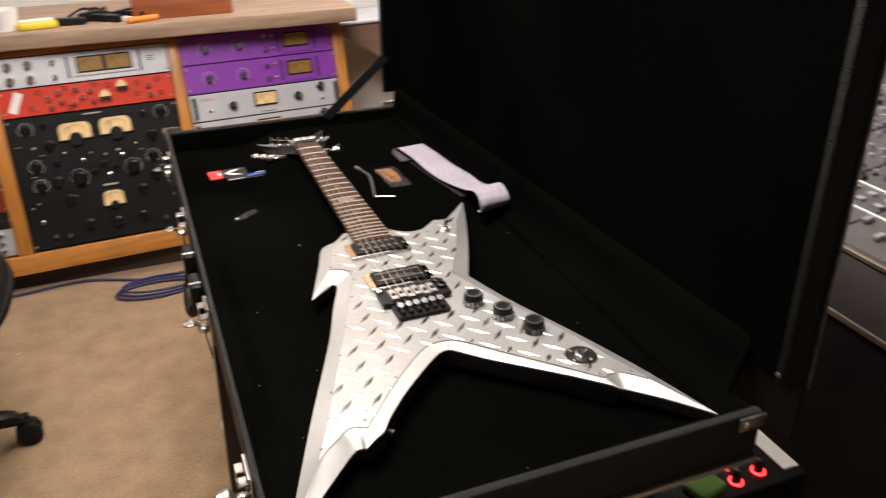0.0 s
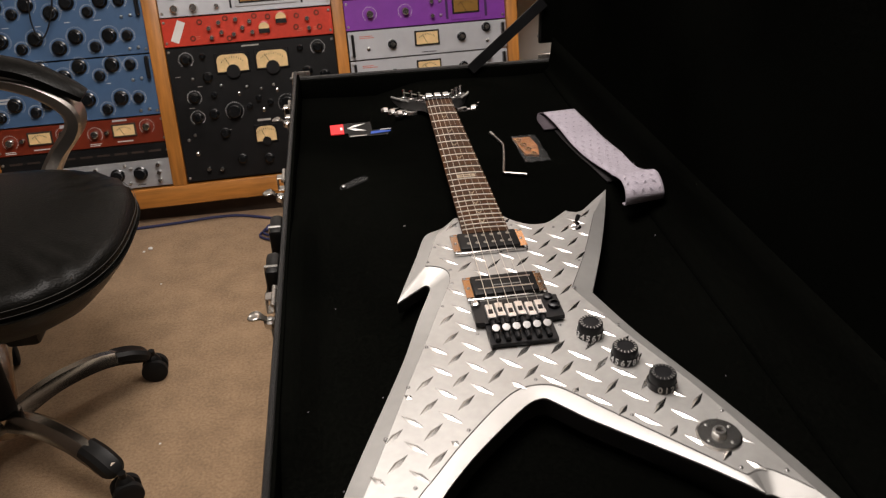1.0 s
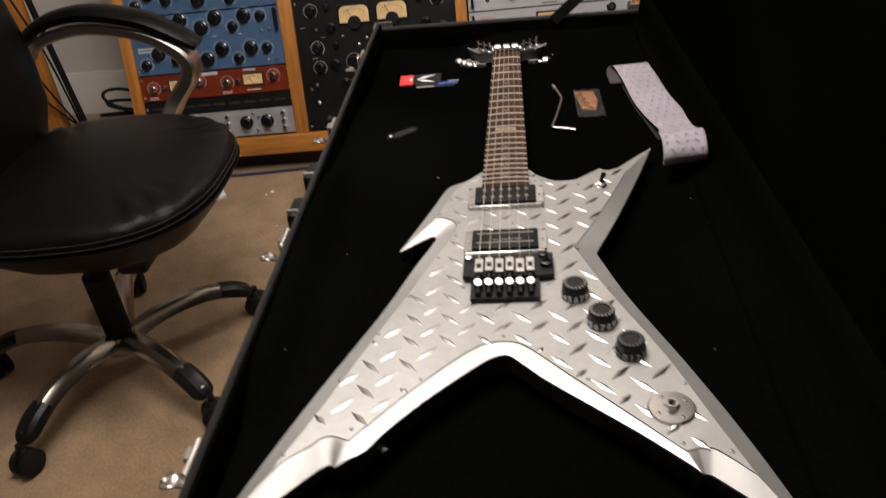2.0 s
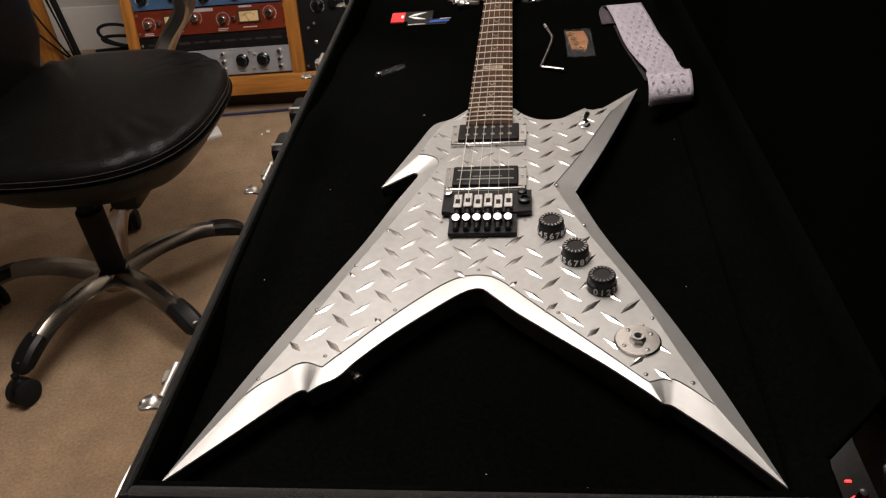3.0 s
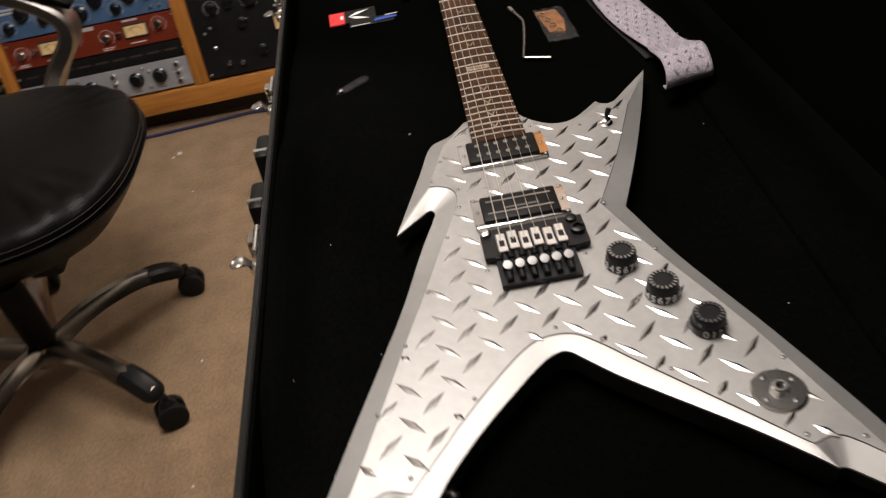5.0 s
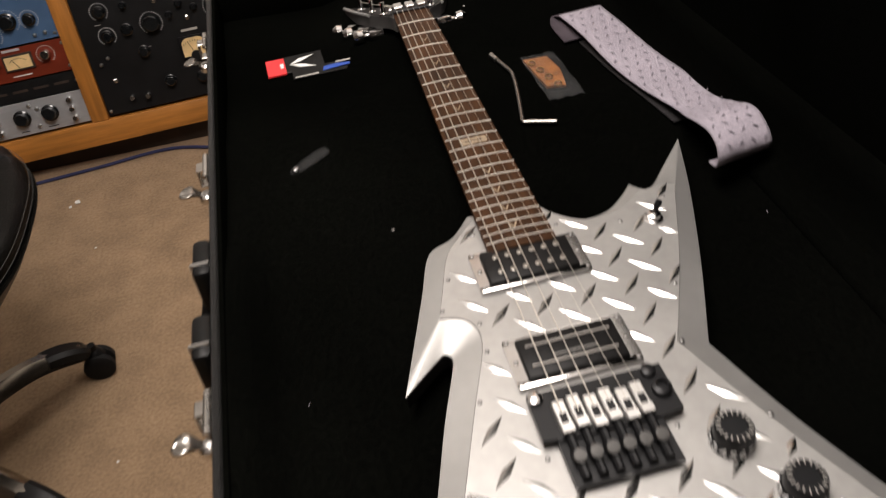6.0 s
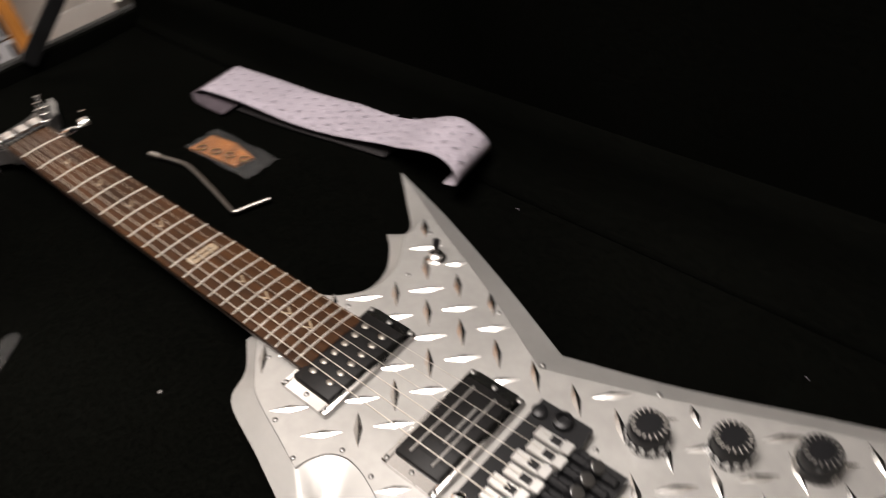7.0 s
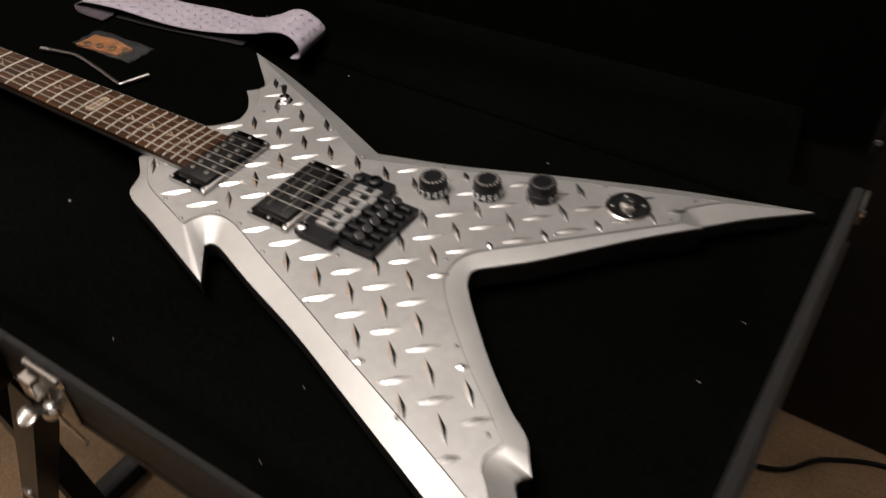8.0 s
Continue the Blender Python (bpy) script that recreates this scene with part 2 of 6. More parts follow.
def sweep(path, section, bm=None, up=(0, 0, 1), closed_section=True, scales=None):
    """A body swept along a path; section is a loop of (side, up) rows."""
    bm = bm or bmesh.new()
    path = [Vector(p) for p in path]
    rings = []
    for i, p in enumerate(path):
        d = (path[min(i + 1, len(path) - 1)] - path[max(i - 1, 0)]).normalized()
        side = d.cross(Vector(up))
        side = side.normalized() if side.length > 1e-5 else Vector((1, 0, 0))
        top = side.cross(d).normalized()
        k = scales[i] if scales else 1
        rings.append([bm.verts.new(p + side * a * k + top * b * k) for a, b in section])
    n = len(section)
    for a, b in zip(rings, rings[1:]):
        for i in range(n if closed_section else n - 1):
            j = (i + 1) % n
            bm.faces.new((a[i], a[j], b[j], b[i]))
    if closed_section:
        bm.faces.new(rings[0])
        bm.faces.new(rings[-1])
    return bm


def circle(r, n=10):
    return [(r * math.cos(2 * math.pi * i / n), r * math.sin(2 * math.pi * i / n)) for i in range(n)]


def flow(points, n=6, sharp=(), loop=False):
    """Smooth points through the given ones; corners named in sharp stay hard."""
    pts = [Vector(p) for p in points]
    out, m = [], len(pts)
    for i in range(m if loop else m - 1):
        p1, p2 = pts[i], pts[(i + 1) % m]
        p0 = pts[(i - 1) % m] if (loop or i > 0) else p1
        p3 = pts[(i + 2) % m] if (loop or i + 2 < m) else p2
        t1 = (p2 - p1) if i in sharp else (p2 - p0) / 2
        t2 = (p2 - p1) if (i + 1) % m in sharp else (p3 - p1) / 2
        lim = (p2 - p1).length
        t1 = t1 * min(1, 1.2 * lim / max(t1.length, 1e-9))
        t2 = t2 * min(1, 1.2 * lim / max(t2.length, 1e-9))
        for k in range(n):
            s = k / n
            out.append((2 * s**3 - 3 * s**2 + 1) * p1 + (s**3 - 2 * s**2 + s) * t1 + (-2 * s**3 + 3 * s**2) * p2 + (s**3 - s**2) * t2)
    if not loop:
        out.append(pts[-1])
    return out


def prism(loop, z0, z1, bm=None):
    """A flat shape of (x, y) rows between two heights."""
    bm = bm or bmesh.new()
    a = [bm.verts.new((p[0], p[1], z0)) for p in loop]
    b = [bm.verts.new((p[0], p[1], z1)) for p in loop]
    n = len(loop)
    for i in range(n):
        j = (i + 1) % n
        bm.faces.new((a[i], a[j], b[j], b[i]))
    bm.faces.new(a)
    bm.faces.new(b)
    return bm


# ---- the room ----
X0, X1, Y0, Y1 = -2.3, 2.6, -2.4, 2.26
solid("floor", box(X0, X1, Y0, Y1, -0.1, 0), CARPET, "worn beige-brown carpeted studio floor", "floor", kind="structure")
solid("wall_north", box(X0 - 0.12, X1 + 0.12, Y1, Y1 + 0.12, 0, CEILING), PAINT, "off-white painted wall behind the racks", "wall", kind="structure")
solid("wall_south", box(X0 - 0.12, X1 + 0.12, Y0 - 0.12, Y0, 0, CEILING), DARK_CLOTH, "unseen wall, covered in dark cloth", "wall", kind="structure")
# unseen west wall, kept dark to hold down bounce light on chair and guitar
solid("wall_west", box(X0 - 0.12, X0, Y0, Y1, 0, CEILING), DARK_CLOTH, "unseen wall, covered in dark cloth", "wall", kind="structure")
solid("wall_east", box(X1, X1 + 0.12, Y0, Y1, 0, CEILING), DARK_CLOTH, "unseen wall, covered in dark cloth", "wall", kind="structure")
solid("ceiling", box(X0, X1, Y0, Y1, CEILING, CEILING + 0.1), CEIL, "plain white painted ceiling", "ceiling", kind="structure")


def baseboard():
    bm = bmesh.new()
    prof = [(0, 0), (-0.022, 0), (-0.022, 0.105), (-0.016, 0.118), (-0.016, 0.138), (-0.010, 0.150), (-0.006, 0.165), (0, 0.168)]
    rings = [[bm.verts.new((x, Y1 + a, b)) for a, b in prof] for x in (X0, X1)]
    for i in range(len(prof) - 1):
        bm.faces.new((rings[0][i], rings[1][i], rings[1][i + 1], rings[0][i + 1]))
    solid("baseboard", bm, PAINT, "moulded white wooden baseboard along the wall", "baseboard", kind="structure")


baseboard()


# unseen canopy and bulb, added over each globe lamp
def ceiling_light(x, y):
    t = thing("ceiling_light", "unseen warm white ceiling light with an added round canopy", "lamp", pose(x, y, CEILING), "ceiling lights")
    part("canopy", lathe([(0, -0.028), (0.045, -0.028), (0.062, -0.020), (0.068, 0.0), (0, 0.0)], None, 28), PAINT, t)
    part("bulb", lathe([(0, -0.036), (0.014, -0.034), (0.020, -0.0285), (0, -0.0285)], None, 20), GLOW, t)


for lx, ly, radius, drop, power in LAMPS:
    ceiling_light(lx, ly)

# ---- the sloping rack desk ----
RU = Vector((math.cos(radians(3.5)), math.sin(radians(3.5)), 0))
RH = Vector((-math.sin(radians(3.5)), math.cos(radians(3.5)), 0))
RV = (Vector((0, 0, 1)) * math.cos(radians(15)) + RH * math.sin(radians(15))).normalized()
RY = RV.cross(RU)
RACK = Matrix.Translation((-0.295, 1.68, 0.102)) @ Matrix((RU, RY, RV)).transposed().to_4x4()
POSTS = [(-0.937, -0.902), (-0.420, -0.378), (0.126, 0.161), (0.668, 0.703)]


def rack_desk():
    t = thing("rack_desk", "orange pine studio rack desk with a sloping front", "rack desk", RACK)
    for s0, s1 in POSTS:
        part("post", box(s0, s1, -0.004, 0.30, 0.026, 0.634, 0.002), PINE, t)
    for (a0, a1), (b0, b1) in zip(POSTS, POSTS[1:]):
        part("backing", box(a1, b0, 0.10, 0.11, 0.026, 0.634), DARKWOOD, t)
    part("bottom_rail", box(-0.937, 0.703, -0.006, 0.30, -0.034, 0.026, 0.003), PINE_RAIL, t)
    part("top_rail", box(-0.937, 0.703, 0.002, 0.06, 0.634, 0.650, 0.002), PINE_RAIL, t)
    for (a0, a1), (b0, b1), low in zip(POSTS, POSTS[1:], (0.6105, 0.6145, 0.6265)):
        part("top_rail", box(a1, b0, -0.002, 0.05, low, 0.6335, 0.001, seg=1), PINE_RAIL, t)
    inv = RACK.inverted()
    bm = box(-1.20, 0.39, 1.70, 2.20, 0.0, 0.068)
    bmesh.ops.transform(bm, matrix=inv, verts=bm.verts)
    part("plinth", bm, DARKWOOD, t, "dark recessed plinth")
    bm = box(-1.30, 0.43, 1.775, 2.25, 0.722, 0.768, 0.006)
    bmesh.ops.transform(bm, matrix=inv, verts=bm.verts)
    part("worktop", bm, WORKTOP, t, "brown wood-grain laminate worktop")


rack_desk()


def knob_mesh(name, r, h, mat, skirt=1.25, seg=20):
    at = Matrix.Rotation(radians(90), 4, "X")
    bm = lathe([(0, 0), (r * skirt, 0), (r * skirt, h * 0.2), (r * 1.02, h * 0.28), (r * 0.92, h * 0.92), (r * 0.8, h), (0, h)], at, seg)
    box(-r * 0.06, r * 0.06, -h * 1.03, -h * 0.9, 0, r * 0.9, bm=bm)
    return mesh_of(name, bm, mat)


SILVER_KNOB = material("polished_knob", (0.74, 0.73, 0.71), 0.16, metal=1.0, vary=0.05)
GLOSS_KNOB = material("gloss_knob", (0.006, 0.007, 0.008), 0.16, vary=0.1, spec=0.6)


def capped_knob(r, h):
    """A fluted black knob with a bright metal cap."""
    at = Matrix.Rotation(radians(90), 4, "X")
    me = mesh_of("knob", lathe([(0, 0), (r * 1.2, 0), (r * 1.2, h * 0.25), (r, h * 0.3), (r * 0.95, h), (0, h)], at, 24, None, 0.06, 12), GLOSS_KNOB)
    cap = mesh_of("cap", lathe([(0, h), (r * 0.62, h), (r * 0.60, h * 1.08), (0, h * 1.1)], at, 16), SILVER_KNOB)
    return me, cap


K_BIG = knob_mesh("knob", 0.017, 0.024, GLOSS_KNOB)
K_MID = knob_mesh("knob", 0.0125, 0.020, GLOSS_KNOB)
K_SMALL = knob_mesh("knob", 0.008, 0.016, GLOSS_KNOB)
K_CHROME = knob_mesh("knob", 0.0115, 0.020, SILVER_KNOB, 1.1)
K_CHROME_S = knob_mesh("knob", 0.0072, 0.016, SILVER_KNOB, 1.1)
K_WHITE_RING = knob_mesh("knob", 0.021, 0.024, GLOSS_KNOB, 1.1)
SCREW_R = mesh_of("screw", lathe([(0, 0), (0.0042, 0), (0.0042, 0.0012), (0.003, 0.0024), (0, 0.0026)], Matrix.Rotation(radians(90), 4, "X"), 10), STEEL)
SWITCH_R = mesh_of("switch", rod((0, -0.016, 0.006), (0, -0.002, 0), 0.0022, 8, lathe([(0, 0), (0.006, 0), (0.006, 0.003), (0, 0.004)], Matrix.Rotation(radians(90), 4, "X"), 10)), CHROME)
LAMP_R = mesh_of("lamp", lathe([(0, 0), (0.005, 0), (0.005, 0.004), (0.003, 0.007), (0, 0.008)], Matrix.Rotation(radians(90), 4, "X"), 10), STEEL)


def ring_mesh(r):
    bm = bmesh.new()
    for k in range(24):
        a = radians(-140 + k * 280 / 23)
        p = Vector((math.sin(a) * r, -0.0008, math.cos(a) * r))
        d = Vector((math.sin(a), 0, math.cos(a)))
        s = Vector((math.cos(a), 0, -math.sin(a)))
        q = [p - s * 0.0006 - d * 0.0015, p + s * 0.0006 - d * 0.0015, p + s * 0.0006 + d * 0.0015, p - s * 0.0006 + d * 0.0015]
        bm.faces.new([bm.verts.new(v) for v in q])
    return mesh_of("dial_marks", bm, MARK)


RING_BIG, RING_MID, RING_SMALL = ring_mesh(0.027), ring_mesh(0.021), ring_mesh(0.0145)


def rack_unit(label, s0, s1, v0, v1, mat, deep=0.09):
    """A unit whose front lies in the rack's face; its own x runs across, z up the face, y inward."""
    w, h = s1 - s0, v1 - v0
    t = thing("rack_unit", label, "audio unit", RACK @ Matrix.Translation(((s0 + s1) / 2, 0.006, v0)), "rack units")
    part("front_panel", box(-w / 2, w / 2, 0, 0.004, 0.001, h - 0.001, 0.0008, seg=1), mat, t)
    part("chassis", box(-w / 2 + 0.02, w / 2 - 0.02, 0.004, deep, 0.004, h - 0.004), BLACK_PAINT, t)
    for sx in (-1, 1):
        for z in ((0.012, h - 0.012) if h > 0.05 else (h / 2,)):
            part("screw", SCREW_R, None, t, at=pose(sx * (w / 2 - 0.008), 0, z))
    return t, w, h


def put(t, mesh, x, z, turn=0.0, name="knob"):
    return part(name, mesh, None, t, at=pose(x, 0, z) @ Matrix.Rotation(radians(turn), 4, "Y"))


def meter(t, x, z, w, h, face=METER, rim=BLACK_PAINT, arch=False):
    """A framed meter window with a cream face and a needle."""
    bm = box(-w / 2 - 0.005, w / 2 + 0.005, -0.006, 0, -h / 2 - 0.005, h / 2 + 0.005, 0.0015, seg=1)
    m = part("meter", bm, rim, t, at=pose(x, 0, z))
    if arch:
        loop = [(-w / 2, -h / 2), (w / 2, -h / 2), (w / 2, h * 0.12)]
        loop += [(w / 2 - h * 0.38 * (1 - math.cos(a)), h * 0.12 + h * 0.38 * math.sin(a)) for a in (0.4, 0.8, 1.2, math.pi / 2)]
        loop += [(-x_, z_) for x_, z_ in reversed(loop[2:])]
        bm = prism(loop, 0.006, 0.0075)
        bmesh.ops.rotate(bm, cent=(0, 0, 0), matrix=Matrix.Rotation(radians(90), 3, "X"), verts=bm.verts)
        part("face", bm, face, m)
    else:
        part("face", box(-w / 2, w / 2, -0.0075, -0.006, -h / 2, h / 2), face, m)
    nd = rod((0, -0.0085, -h / 2), (-w * 0.22, -0.0085, h * 0.32), 0.0007, 5)
    part("needle", nd, BLACK_PAINT, m)
    sc = bmesh.new()
    for k in range(11):
        a = radians(-42 + 84 * k / 10)
        c = Vector((math.sin(a) * h * 0.95, -0.0080, -h * 0.62 + math.cos(a) * h * 0.95))
        box(c.x - 0.0006, c.x + 0.0006, -0.0082, -0.0075, c.z - h * 0.05, c.z + h * 0.05, bm=sc)
    part("scale", sc, BLACK_PAINT, m)
    if arch:
        part("hood", lathe([(0, 0), (w * 0.22, 0), (w * 0.22, 0.006), (0, 0.006)], pose(0, -0.006, -h / 2) @ Matrix.Rotation(radians(90), 4, "X"), 20), rim, m)
    return m


def bars(t, x, z, w, n=1, h=0.003, mat=None, gap=0.006):
    """Small print as plain bars."""
    bm = bmesh.new()
    for k in range(n):
        box(x - w / 2, x + w / 2 - random.random() * w * 0.3, -0.0006, 0, z - h / 2 - k * gap, z + h / 2 - k * gap, bm=bm)
    part("print", bm, mat or MARK, t)


def blue_eq(v0, v1):
    t, w, h = rack_unit("sky-blue equaliser unit with rows of black knobs", -0.902, -0.421, v0, v1, BLUE_PANEL)
    rows = [(0.180, 0.026, 1), (0.129, 0.0225, 2), (0.0895, 0.051, 0), (0.0375, 0.020, 2), (-0.010, 0.046, 2), (-0.0735, 0.019, 2), (-0.1155, 0.042, 0), (-0.1595, 0.019, 2),
            (0.187, 0.124, 1), (0.1375, 0.120, 2), (0.0935, 0.149, 0), (0.0445, 0.116, 2), (-0.0055, 0.144, 2), (-0.066, 0.114, 2), (-0.107, 0.139, 0), (-0.160, 0.114, 2), (-0.205, 0.146, 1)]
    for x, drop, size in rows:
        put(t, (K_MID, K_MID, K_BIG)[size], x, h - drop, random.uniform(-120, 120))
        part("dial_marks", (RING_MID, RING_MID, RING_BIG)[size], None, t, at=pose(x, 0, h - drop))
    for x, drop in ((0.180, 0.071), (0.205, 0.068), (0.187, 0.162), (0.212, 0.160)):
        put(t, LAMP_R, x, h - drop, 0, "lamp")
    for x, drop in ((0.112, 0.075), (0.03, 0.075), (-0.05, 0.080), (-0.14, 0.078)):
        bars(t, x, h - drop, 0.020, 1, 0.0016)
    bars(t, -0.19, h * 0.46, 0.07, 2, 0.006, WHITE_PANEL, 0.009)
    part("handle", box(0.224, 0.234, -0.022, 0.0, h * 0.60, h * 0.97, 0.003, seg=1), BLACK_METAL, t)


blue_eq(0.249, 0.427)
blue_eq(0.429, 0.608)


def rust_unit():
    t, w, h = rack_unit("rust-red twin compressor unit with two cream meters", -0.902, -0.415, 0.166, 0.247, ORANGE_PANEL)
    for x in (-0.115, 0.125):
        meter(t, x, h * 0.56, 0.060, 0.030, METER, DARKWOOD)
        put(t, K_CHROME, x - 0.085, h * 0.5, random.uniform(-90, 90))
        part("dial_marks", RING_MID, None, t, at=pose(x - 0.085, 0, h * 0.5))
        part("dial_marks", RING_MID, None, t, at=pose(x + 0.066, 0, h * 0.62))
        put(t, K_CHROME_S, x - 0.035 - 0.015, h * 0.52, 30)
        put(t, K_CHROME, x + 0.066, h * 0.62, random.uniform(-90, 90))
        bars(t, x, 0.012, 0.05, 1, 0.003)
        bars(t, x - 0.085, 0.012, 0.04, 2, 0.002, None, 0.005)
    bars(t, -0.02, h - 0.008, 0.07, 1, 0.010, WHITE_PANEL)
    bars(t, 0.12, h - 0.006, 0.05, 1, 0.006, WHITE_PANEL)


rust_unit()


def vent_panel():
    t, w, h = rack_unit("plain dark grey blanking panel with vent slots", -0.902, -0.412, 0.117, 0.165, BLACK_PAINT, 0.02)
    for k in range(9):
        part("slot", box(-0.2 + k * 0.05 - 0.018, -0.2 + k * 0.05 + 0.018, -0.0006, 0, 0.021, 0.027), DARKWOOD, t)


vent_panel()


def silver_preamp():
    t, w, h = rack_unit("silver preamplifier unit with dark blue knobs", -0.902, -0.403, 0.031, 0.116, SILVER_PANEL)
    for x in (-0.12, -0.055, 0.075, 0.143):
        put(t, K_BIG, x, h * 0.52, random.uniform(-120, 120))
    for z in (0.22, 0.5, 0.78):
        put(t, K_CHROME_S, 0.198, h * z, 0)
        put(t, K_CHROME_S, 0.015, h * z, 0)
    for x, z in ((0.10, 0.85), (0.116, 0.72), (0.108, 0.2), (-0.088, 0.85), (-0.088, 0.2)):
        put(t, LAMP_R, x, h * z, 0, "lamp")
    for x in (0.075, 0.143, -0.12):
        bars(t, x, 0.010, 0.03, 1, 0.002, BLACK_PAINT)


silver_preamp()


def black_console_unit():
    t, w, h = rack_unit("tall black mastering limiter with three cream meters and many knobs", -0.376, 0.124, 0.031, 0.436, BLACK_PAINT)
    meter(t, -0.062, h - 0.056, 0.092, 0.050, METER, BLACK_METAL, True)
    meter(t, 0.056, h - 0.054, 0.092, 0.050, METER, BLACK_METAL, True)
    meter(t, 0.008, 0.128, 0.060, 0.046, METER, BLACK_METAL, True)
    bars(t, 0.0, h - 0.010, 0.06, 1, 0.004, DIM_MARK)
    bars(t, 0.012, h - 0.235, 0.05, 1, 0.006, DIM_MARK)
    dials = [(-0.196, 0.037, 2), (-0.147, 0.030, 0), (-0.140, 0.092, 1), (-0.189, 0.150, 2), (-0.130, 0.146, 0), (-0.188, 0.210, 2), (-0.138, 0.203, 1), (-0.0765, 0.200, 3),
             (0.084, 0.190, 3), (0.143, 0.030, 0), (0.197, 0.032, 2), (0.158, 0.100, 1), (0.210, 0.115, 1), (0.150, 0.165, 2), (0.205, 0.185, 1), (0.145, 0.225, 1), (0.200, 0.245, 2)]
    for x, drop, size in dials:
        put(t, (K_SMALL, K_MID, K_MID, K_WHITE_RING)[size], x, h - drop, random.uniform(-140, 140))
        if size > 1:
            part("dial_marks", (RING_MID, RING_BIG)[size - 2], None, t, at=pose(x, 0, h - drop))
    for x, drop in ((-0.030, 0.190), (0.034, 0.183), (0.0, 0.168)):
        put(t, K_SMALL, x, h - drop, 30)
    for x, drop in ((0.012, 0.205), (-0.055, 0.150), (0.060, 0.150)):
        put(t, SWITCH_R, x, h - drop, 0, "switch")
    for x, drop in ((-0.185, 0.094), (0.012, 0.140), (-0.225, 0.275), (-0.205, 0.262), (0.215, 0.300), (-0.105, 0.120), (0.105, 0.120), (-0.03, 0.130), (0.05, 0.132)):
        put(t, LAMP_R, x, h - drop, 0, "lamp")
    for x, z, mesh in ((-0.114, 0.142, K_MID), (-0.074, 0.057, K_MID), (0.007, 0.050, K_MID), (0.100, 0.140, K_MID), (0.085, 0.055, K_MID)):
        put(t, mesh, x, z, random.uniform(-140, 140))
    for x, z in ((-0.179, 0.036), (-0.140, 0.032), (0.150, 0.036), (0.190, 0.032)):
        put(t, K_CHROME_S, x, z, 20)
    for x, z in ((-0.205, 0.085), (0.215, 0.085)):
        put(t, SWITCH_R, x, z, 0, "switch")
    for x, drop in ((-0.225, 0.085), (-0.165, 0.118), (-0.1, 0.255), (-0.2, 0.18), (0.12, 0.14), (0.225, 0.15), (0.17, 0.20)):
        bars(t, x, h - drop, 0.018, 1, 0.0016, DIM_MARK)


black_console_unit()


def red_unit():
    t, w, h = rack_unit("bright red stereo preamplifier with two small round meters", -0.376, 0.124, 0.438, 0.521, RED_PANEL)
    for x, z in ((0.045, 0.42), (0.098, 0.72)):
        m = part("meter", lathe([(0, 0), (0.021, 0), (0.021, 0.004), (0.017, 0.006), (0, 0.006)], Matrix.Rotation(radians(90), 4, "X"), 20), RED_PANEL, t, at=pose(x, 0, h * z))
        part("face", lathe([(0, 0.0062), (0.016, 0.0062), (0.016, 0.007), (0, 0.007)], Matrix.Rotation(radians(90), 4, "X"), 18), METER, m)
        part("hood", box(-0.016, 0.016, -0.009, -0.007, -0.015, -0.002), BLACK_PAINT, m)
    for x, z in ((-0.115, .55), (-0.11, .22), (-0.085, .72), (-0.08, .38), (-0.045, .28), (-0.035, .78), (-0.018, .48), (0.005, .68), (0.01, .30), (0.175, .62), (0.178, .28)):
        put(t, K_CHROME_S, x, h * z, random.uniform(-90, 90))
    for x, z in ((-0.165, 0.25), (-0.14, 0.8), (-0.065, 0.86), (0.02, 0.86), (0.06, 0.8), (0.14, 0.36), (0.145, 0.75), (0.205, 0.8), (0.21, 0.3), (-0.06, 0.16)):
        part("ring", lathe([(0.0045, 0), (0.0085, 0), (0.0085, 0.002), (0.0045, 0.002), (0.0045, 0)], pose(x, 0, h * z) @ Matrix.Rotation(radians(90), 4, "X"), 14), ORANGE_PANEL, t)
    for x in (-0.15, 0.15, 0.2):
        bars(t, x, h * 0.3, 0.018, 2, 0.0018, RED_MARK)
    bm = box(-0.012, 0.012, -0.0009, -0.0003, -0.032, 0.032)
    bmesh.ops.rotate(bm, cent=(0, 0, 0), matrix=Matrix.Rotation(radians(25), 3, "Y"), verts=bm.verts)
    part("label", bm, PAPER, t, "white paper sticker", at=pose(-0.205, 0, h * 0.52))


red_unit()


def white_dual_unit():
    t, w, h = rack_unit("white stereo limiter with a wide amber meter window", -0.376, 0.124, 0.523, 0.612, WHITE_PANEL)
    for x in (-0.205, -0.150, -0.083):
        for z in (0.26, 0.74):
            put(t, K_CHROME if x < -0.1 else K_CHROME_S, x, h * z, random.uniform(-90, 90))
    bezel = part("meter_frame", box(-0.03, 0.155, -0.004, 0, 0.016, h - 0.010, 0.001, seg=1), SILVER_PANEL, t)
    for x in (0.022, 0.102):
        meter(t, x, h * 0.56, 0.070, 0.040, METER_AMBER, BLACK_PAINT)
    for x in (-0.043, 0.166):
        part("vent", box(x - 0.003, x + 0.003, -0.002, 0, 0.014, h - 0.012), BLACK_PAINT, t)
    bars(t, 0.20, h * 0.62, 0.03, 3, 0.002, BLACK_PAINT)


white_dual_unit()
loop = [RACK @ Vector((s, -0.035, v)) for s, v in ((-0.665, 0.700), (-0.695, 0.650), (-0.714, 0.596), (-0.717, 0.535), (-0.704, 0.491), (-0.679, 0.517), (-0.654, 0.581), (-0.651, 0.642), (-0.662, 0.700))]
solid("hanging_cable", sweep(flow(loop, 5), circle(0.0022, 8)), RUBBER, "thin black cable looped down from the worktop over the blue unit", "cable")


